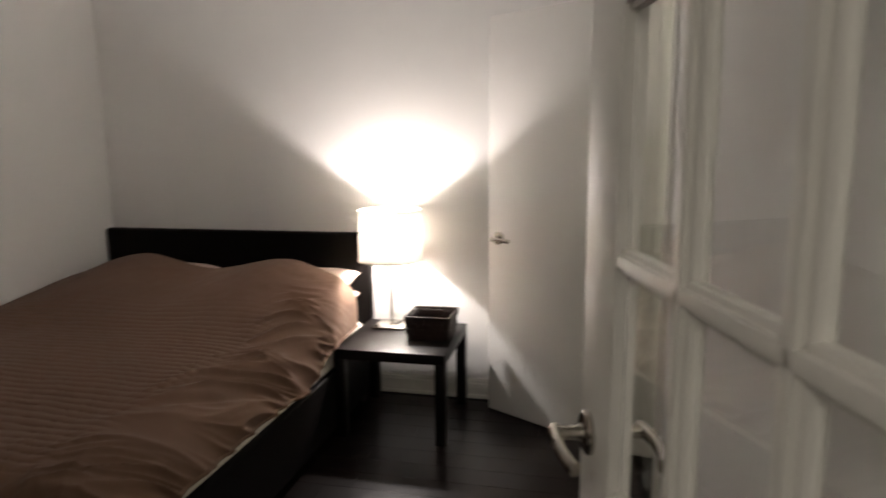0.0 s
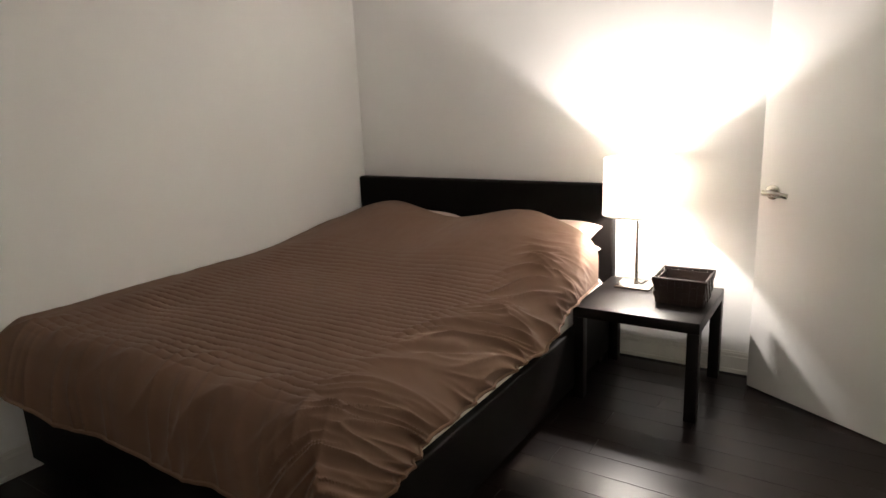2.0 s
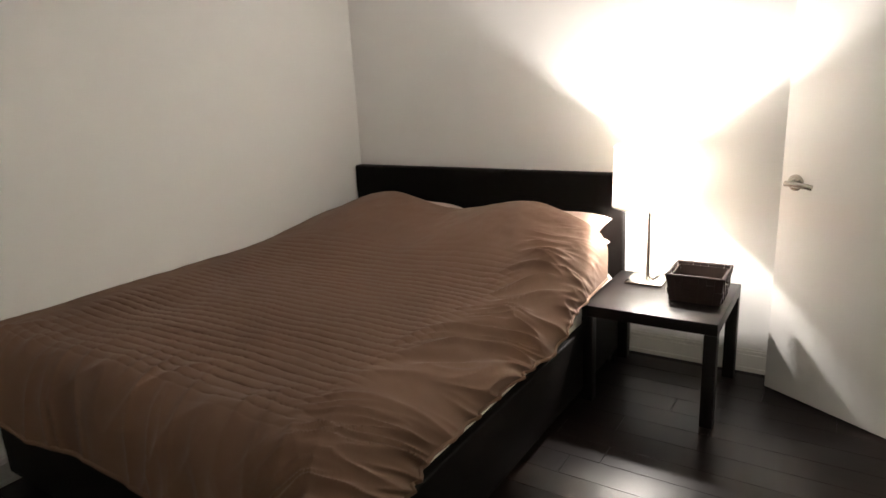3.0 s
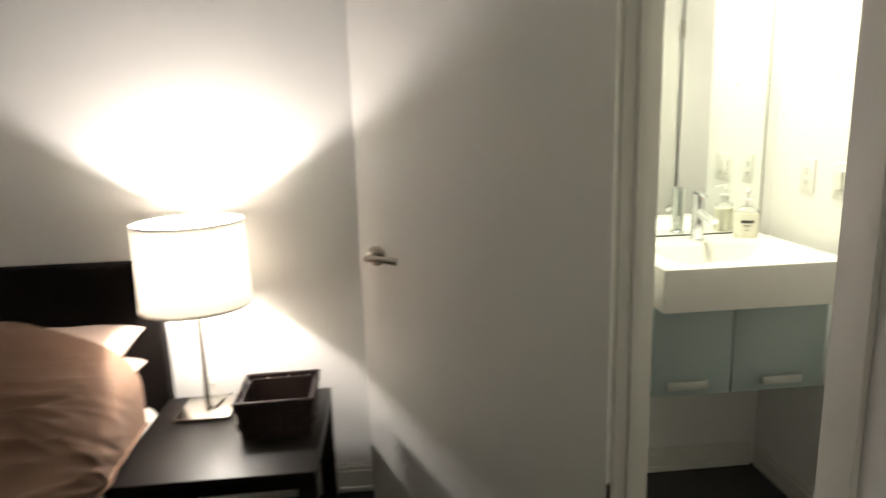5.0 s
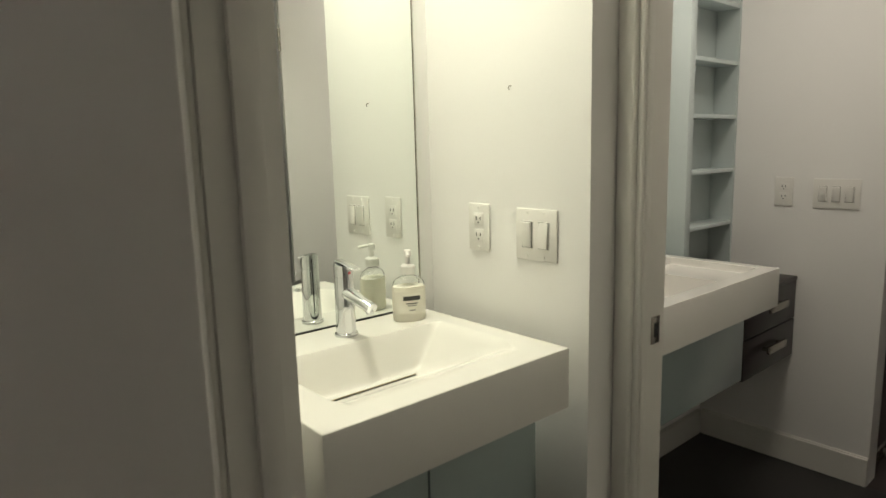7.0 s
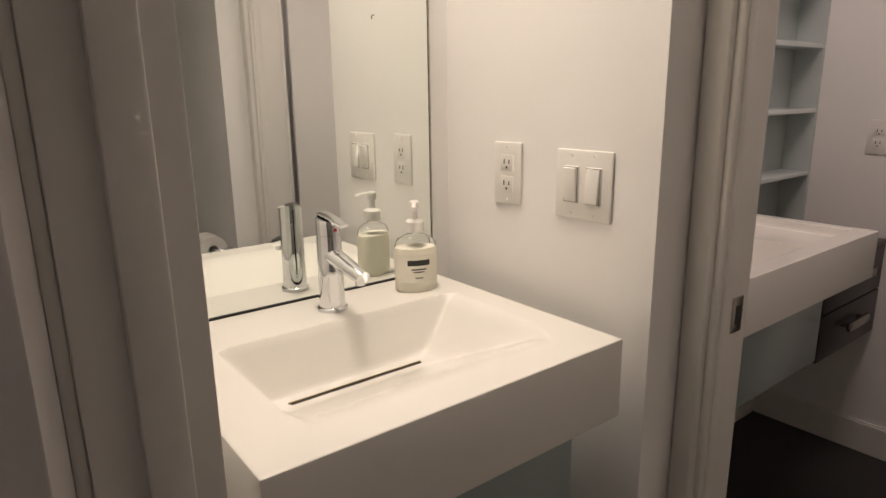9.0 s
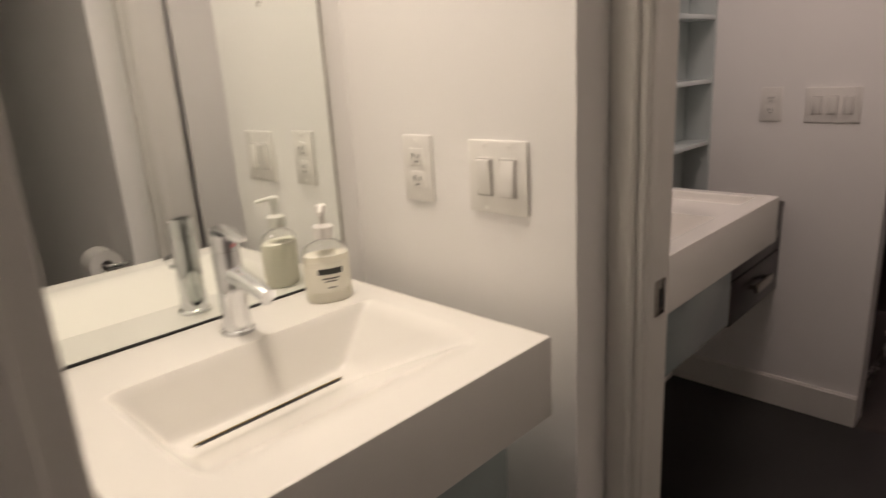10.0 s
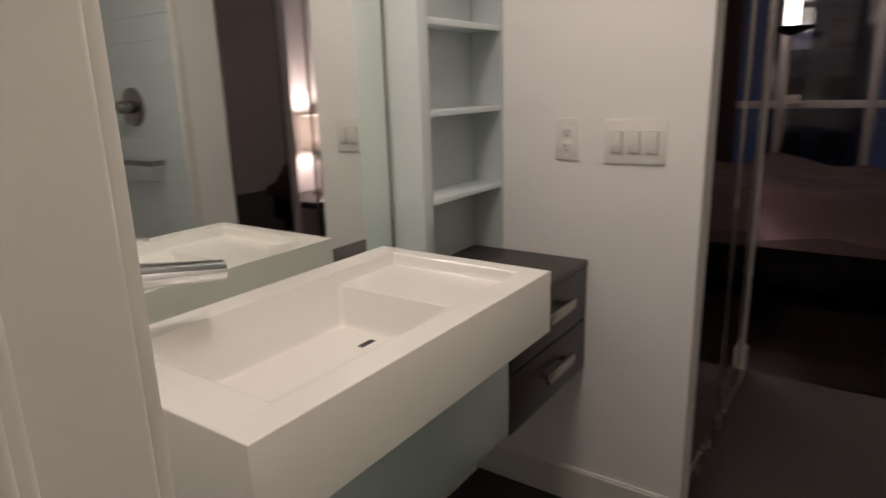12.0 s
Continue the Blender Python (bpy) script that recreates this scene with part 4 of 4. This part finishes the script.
part("back_panel", cube_mesh(2.702, 3.000, 0.794, 3.068, 3.010, 2.30), NICHESHADE, tower, "pale frosted back panel with the recess shade put into its colour")
for z in (1.000, 1.222, 1.440, 1.655, 1.880, 2.10):
    part("shelf", cube_mesh(2.703, 2.903, z - 0.016, 3.0555, 2.999, z, bevel=0.0015), FROSTW, tower)
part("side_panel", cube_mesh(3.056, 2.902, 0.794, 3.068, 2.999, 2.279), NICHESHADE, tower)
part("top_panel", cube_mesh(2.703, 2.900, 2.28, 3.068, 2.999, 2.30), FROSTW, tower)

m2 = thing("wall_mirror", "wide frameless wall mirror above the long vanity", "mirror", group="wall mirrors")
part("mirror_glass", cube_mesh(1.66, 3.000, 0.80, 2.654, 3.011, 2.12, bevel=0.001, seg=1), MIRROR, m2)
part("mirror_edge", cube_mesh(2.6545, 2.998, 0.80, 2.6585, 3.011, 2.12), STEEL, m2)

# ---- shower seen in the mirror ----
shower = thing("shower_valve", "round chrome shower valve with lever on the tiled wall, dark reflection in its colour", "shower valve", pose(3.014, 1.25, 1.23))
bm = bmesh.new()
lathe(bm, [(0, 0), (0.085, 0), (0.085, 0.006), (0.07, 0.012), (0.03, 0.014), (0.028, 0.06), (0.022, 0.075), (0, 0.078)], 36)
bmesh.ops.transform(bm, matrix=Matrix.Rotation(radians(-90), 4, "Y"), verts=bm.verts)
part("escutcheon", bm, DARKCHROME, shower)
part("lever", tube(bmesh.new(), [(-0.066, 0.02, 0), (-0.070, -0.04, 0.0), (-0.074, -0.10, -0.002), (-0.074, -0.135, -0.003)], 0.015, 12, tip=0.010), DARKCHROME, shower)
bar = thing("grab_bar", "straight chrome towel bar on the tiled shower wall, dark reflection in its colour", "towel bar", pose(3.014, 1.26, 0.990))
part("bar", tube(bmesh.new(), [(-0.06, -0.36, 0), (-0.06, 0.185, 0)], 0.012, 14), DARKCHROME, bar)
for y in (-0.34, 0.165):
    part("bracket", tube(bmesh.new(), [(0, y, 0), (-0.06, y, 0)], 0.012, 12), DARKCHROME, bar)

solid("trim", cube_mesh(3.010, 1.5965, 0, 3.052, 1.6045, 2.30, bevel=0.002), TRIM, "white painted corner strip at the tile edge", "trim")

# ---- closet passage ----


def mirror_closet(y, face, x0, x1, name, label):
    """Two sliding mirror panels in slim metal frames, on a floor track."""
    c = thing(name, label, "closet door", group="mirrored closet doors")
    mid = (x0 + x1) / 2
    for a, b, off in ((x0, mid + 0.03, 0.0), (mid - 0.03, x1, 0.024)):
        yy = y + face * off * -1
        p = part("panel", cube_mesh(a + 0.011, yy - 0.004, 0.045, b - 0.011, yy + 0.004, 2.16), DARKMIR, c, "dark tinted mirror panel")
        bm = bmesh.new()
        for u0, u1, z0, z1 in ((a, a + 0.012, 0.02, 2.18), (b - 0.012, b, 0.02, 2.18), (a + 0.012, b - 0.012, 0.02, 0.05), (a + 0.012, b - 0.012, 2.15, 2.18)):
            box(bm, u0, yy - 0.010, z0, u1, yy + 0.010, z1, bevel=0.002)
        part("panel_frame", bm, STEEL, p, "slim metal frame")
    part("track", cube_mesh(x0, min(y - face * 0.045, y + face * 0.015), 0.0, x1, max(y - face * 0.045, y + face * 0.015), 0.018), STEEL, c)
    part("header", cube_mesh(x0, min(y - face * 0.05, y + face * 0.02), 2.18, x1, max(y - face * 0.05, y + face * 0.02), H), WALL, c)


mirror_closet(2.375, -1, 3.175, 4.295, "closet_doors", "dark mirrored sliding closet doors in slim metal frames")
mirror_closet(1.585, 1, 3.237, 4.235, "closet_doors", "dark mirrored sliding closet doors in slim metal frames")

# ---- far bedroom ----
win = thing("window_1", "wide night window with pale metal mullions", "window", kind="structure")
for y, w in ((1.40, 0.08), (2.09, 0.035), (2.745, 0.035), (3.10, 0.035)):
    part("mullion", cube_mesh(7.60, y - w, 0.42, 7.68, y + w, 2.36, bevel=0.004), ALU, win)
for z in (0.45, 1.045, 2.33):
    part("transom", cube_mesh(7.605, 1.48, z - 0.03, 7.675, 3.16, z + 0.03, bevel=0.004), ALU, win)
for a, b in ((1.48, 2.055), (2.125, 2.71), (2.78, 3.065)):
    for z0, z1 in ((0.48, 1.015), (1.075, 2.30)):
        p = part("pane", cube_mesh(7.637, a, z0, 7.643, b, z1), GLASS, win)
        p.visible_shadow = False


def curtain(y0, y1):
    """A gathered curtain hanging in even folds."""
    bm = bmesh.new()
    n = 40
    cols = []
    for i in range(n + 1):
        y = y0 + (y1 - y0) * i / n
        x = 7.565 + 0.022 * math.sin(i * 2 * math.pi / 8) + 0.006 * math.sin(i * 1.7)
        cols.append([bm.verts.new((x + 0.004 * math.sin(i + z * 3), y, z)) for z in (0.03, 0.5, 1.0, 1.5, 2.0, 2.40)])
    for a, b in zip(cols, cols[1:]):
        for k in range(5):
            bm.faces.new((a[k], b[k], b[k + 1], a[k + 1]))
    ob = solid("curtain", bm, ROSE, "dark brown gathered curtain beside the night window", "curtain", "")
    mod = ob.modifiers.new("thickness", "SOLIDIFY")
    mod.thickness = 0.003


curtain(1.49, 1.67)
bm = bmesh.new()
box(bm, 60, -60, -40, 60.5, 80, 60)
solid("backdrop", bm, NIGHT, "deep blue night sky beyond the window", "backdrop", smooth=False)

far = thing("apartment_building", "dim grey apartment tower across the street at night", "building")
part("wall", cube_mesh(40, 3.0, -30, 52, 16.0, 9.0), TOWER, far)
part("roof", cube_mesh(39.8, 2.8, 9.0, 52.2, 16.2, 9.4), TOWER, far)
wr = random.Random(9)
for r in range(8):
    for c in range(6):
        y, z = 4.2 + c * 2.0, -13.5 + r * 2.8
        lit = wr.random() < 0.10
        wdw = part("window", cube_mesh(39.94, y - 0.6, z - 0.7, 40.02, y + 0.6, z + 0.7), LITWIN if lit else SLOT, far, "lit window" if lit else "")

part("window_latch", cube_mesh(7.565, 2.60, 1.055, 7.603, 2.70, 1.125, bevel=0.006), PLASTIC, win, "white window latch box")

bed2 = thing("bed", "low dark bed with a rumpled dusky rose blanket", "bed", pose(0, -0.33, 0))
part("frame", cube_mesh(5.36, 1.25, 0.10, 6.98, 3.42, 0.34, bevel=0.02), LEATHER, bed2)
part("headboard", cube_mesh(5.36, 3.42, 0.05, 6.98, 3.48, 0.95, bevel=0.015), LEATHER, bed2)
for x in (5.45, 6.88):
    for y in (1.35, 3.3):
        part("leg", cube_mesh(x - 0.03, y - 0.03, -0.006, x + 0.03, y + 0.03, 0.10), LACQ, bed2)


def rose_blanket():
    bm = bmesh.new()
    nx, ny = 60, 80
    rows = []
    for j in range(ny + 1):
        row = []
        for i in range(nx + 1):
            u, v = i / nx, j / ny
            x, y = 5.33 + 1.68 * u, 1.22 + 2.16 * v
            e = min(u, 1 - u) * 1.68
            f = min(v * 2.16, 0.4)
            z = 0.40 + 0.24 * smooth01(0, 0.16, e) * (0.2 + 0.8 * smooth01(0, 0.14, f))
            z += 0.11 * smooth01(0.62, 0.80, v) * math.sin(math.pi * u) ** 0.5
            z += 0.035 * noise.noise((x * 3, y * 3, 5)) + 0.015 * noise.noise((x * 8, y * 8, 2))
            row.append(bm.verts.new((x, y, z)))
        rows.append(row)
    for a, b in zip(rows, rows[1:]):
        for i in range(nx):
            bm.faces.new((a[i], a[i + 1], b[i + 1], b[i]))
    edge = [e for e in bm.edges if e.is_boundary]
    r = bmesh.ops.extrude_edge_only(bm, edges=edge)
    for g in r["geom"]:
        if isinstance(g, bmesh.types.BMVert):
            g.co.z = 0.335
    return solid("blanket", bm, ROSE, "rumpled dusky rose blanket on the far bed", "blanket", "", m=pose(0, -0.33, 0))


rose_blanket()

torch = thing("floor_lamp", "slim dark torchiere floor lamp with a glowing bowl by the window", "floor lamp", pose(7.15, 2.66, -0.006))
part("base", lathe(bmesh.new(), [(0, 0), (0.13, 0), (0.13, 0.012), (0.04, 0.022), (0.012, 0.03), (0, 0.03)], 32), LACQ, torch)
part("pole", lathe(bmesh.new(), [(0.014, 0.02), (0.014, 1.60)], 16), STEEL, torch)
part("bowl", lathe(bmesh.new(), [(0.014, 1.585), (0.07, 1.605), (0.165, 1.640), (0.172, 1.65), (0.162, 1.653), (0.06, 1.632), (0.0, 1.630)], 32), LACQ, torch)
part("diffuser", lathe(bmesh.new(), [(0.0, 1.64), (0.045, 1.64), (0.050, 1.70), (0.050, 1.86), (0.0, 1.87)], 24), LENS, torch, "glowing white glass cylinder")

# ---- ceiling fittings ----
# the living room fitting is made up to go with the fill lamp
for (x, y), lab, r in (((1.10, 2.66), "powder room", 0.165), ((2.20, 2.40), "vanity hall", 0.25), ((-0.3, -1.7), "living room", 0.20)):
    c = thing("ceiling_light", "round white flush ceiling light, out of view, lit, in the " + lab, "ceiling light", pose(x, y, H), "flush ceiling lights")
    part("trim_ring", lathe(bmesh.new(), [(r, -0.001), (r + 0.02, -0.001), (r + 0.02, -0.014), (r, -0.020)], 40, closed=True), TRIM, c)
    part("lens", lathe(bmesh.new(), [(0, -0.002), (r - 0.001, -0.002), (r - 0.001, -0.006), (r * 0.6, -0.012), (0, -0.014)], 40), LENS, c)

# ---- shower tiles and floor pieces ----
tile_wall = solid("shower_wall", cube_mesh(3.018, 0.705, 0, 3.0215, 1.596, H), TILEW, "white glossy shower wall tile with thin joints", "tiled wall", smooth=False)
TW, TH = 0.30, 0.10
tile_mesh = finish(cube_mesh(-0.004, -0.5, -0.0495, 0.004, 0.5, 0.0495, bevel=0.0008, seg=1), "tile", TILEW)
for r in range(24):
    y = 1.595
    w = TW if r % 2 else TW / 2
    while y > 0.71:
        w = min(w, y - 0.705)
        ob = new("tile", tile_mesh)
        ob.location = (3.018, y - w / 2, 0.05 + r * TH)
        ob.scale = (1, w - 0.0012, 1)
        ob.parent = tile_wall
        y -= w
        w = TW

rng = random.Random(4)
PW, PL = 0.125, 1.22
plank_mesh = finish(cube_mesh(-PL / 2 + 0.0007, -PW / 2 + 0.0006, -0.010, PL / 2 - 0.0007, PW / 2 - 0.0006, 0.0, bevel=0.0006, seg=1), "plank", BOARDS)
row = 0
y = -3.2 + PW / 2
while y < FAR:
    x = LEFT - PL * rng.random()
    while x < 0.66:
        x0, x1 = max(x, LEFT), min(x + PL, 0.70)
        if x1 - x0 > 0.05 and y > -1.2:
            ob = new("plank", plank_mesh)
            ob.location = ((x0 + x1) / 2, y, 0.0)
            ob.scale = ((x1 - x0) / PL, 1, 1)
            ob.parent = floor_bed
        x += PL
    y += PW
    row += 1
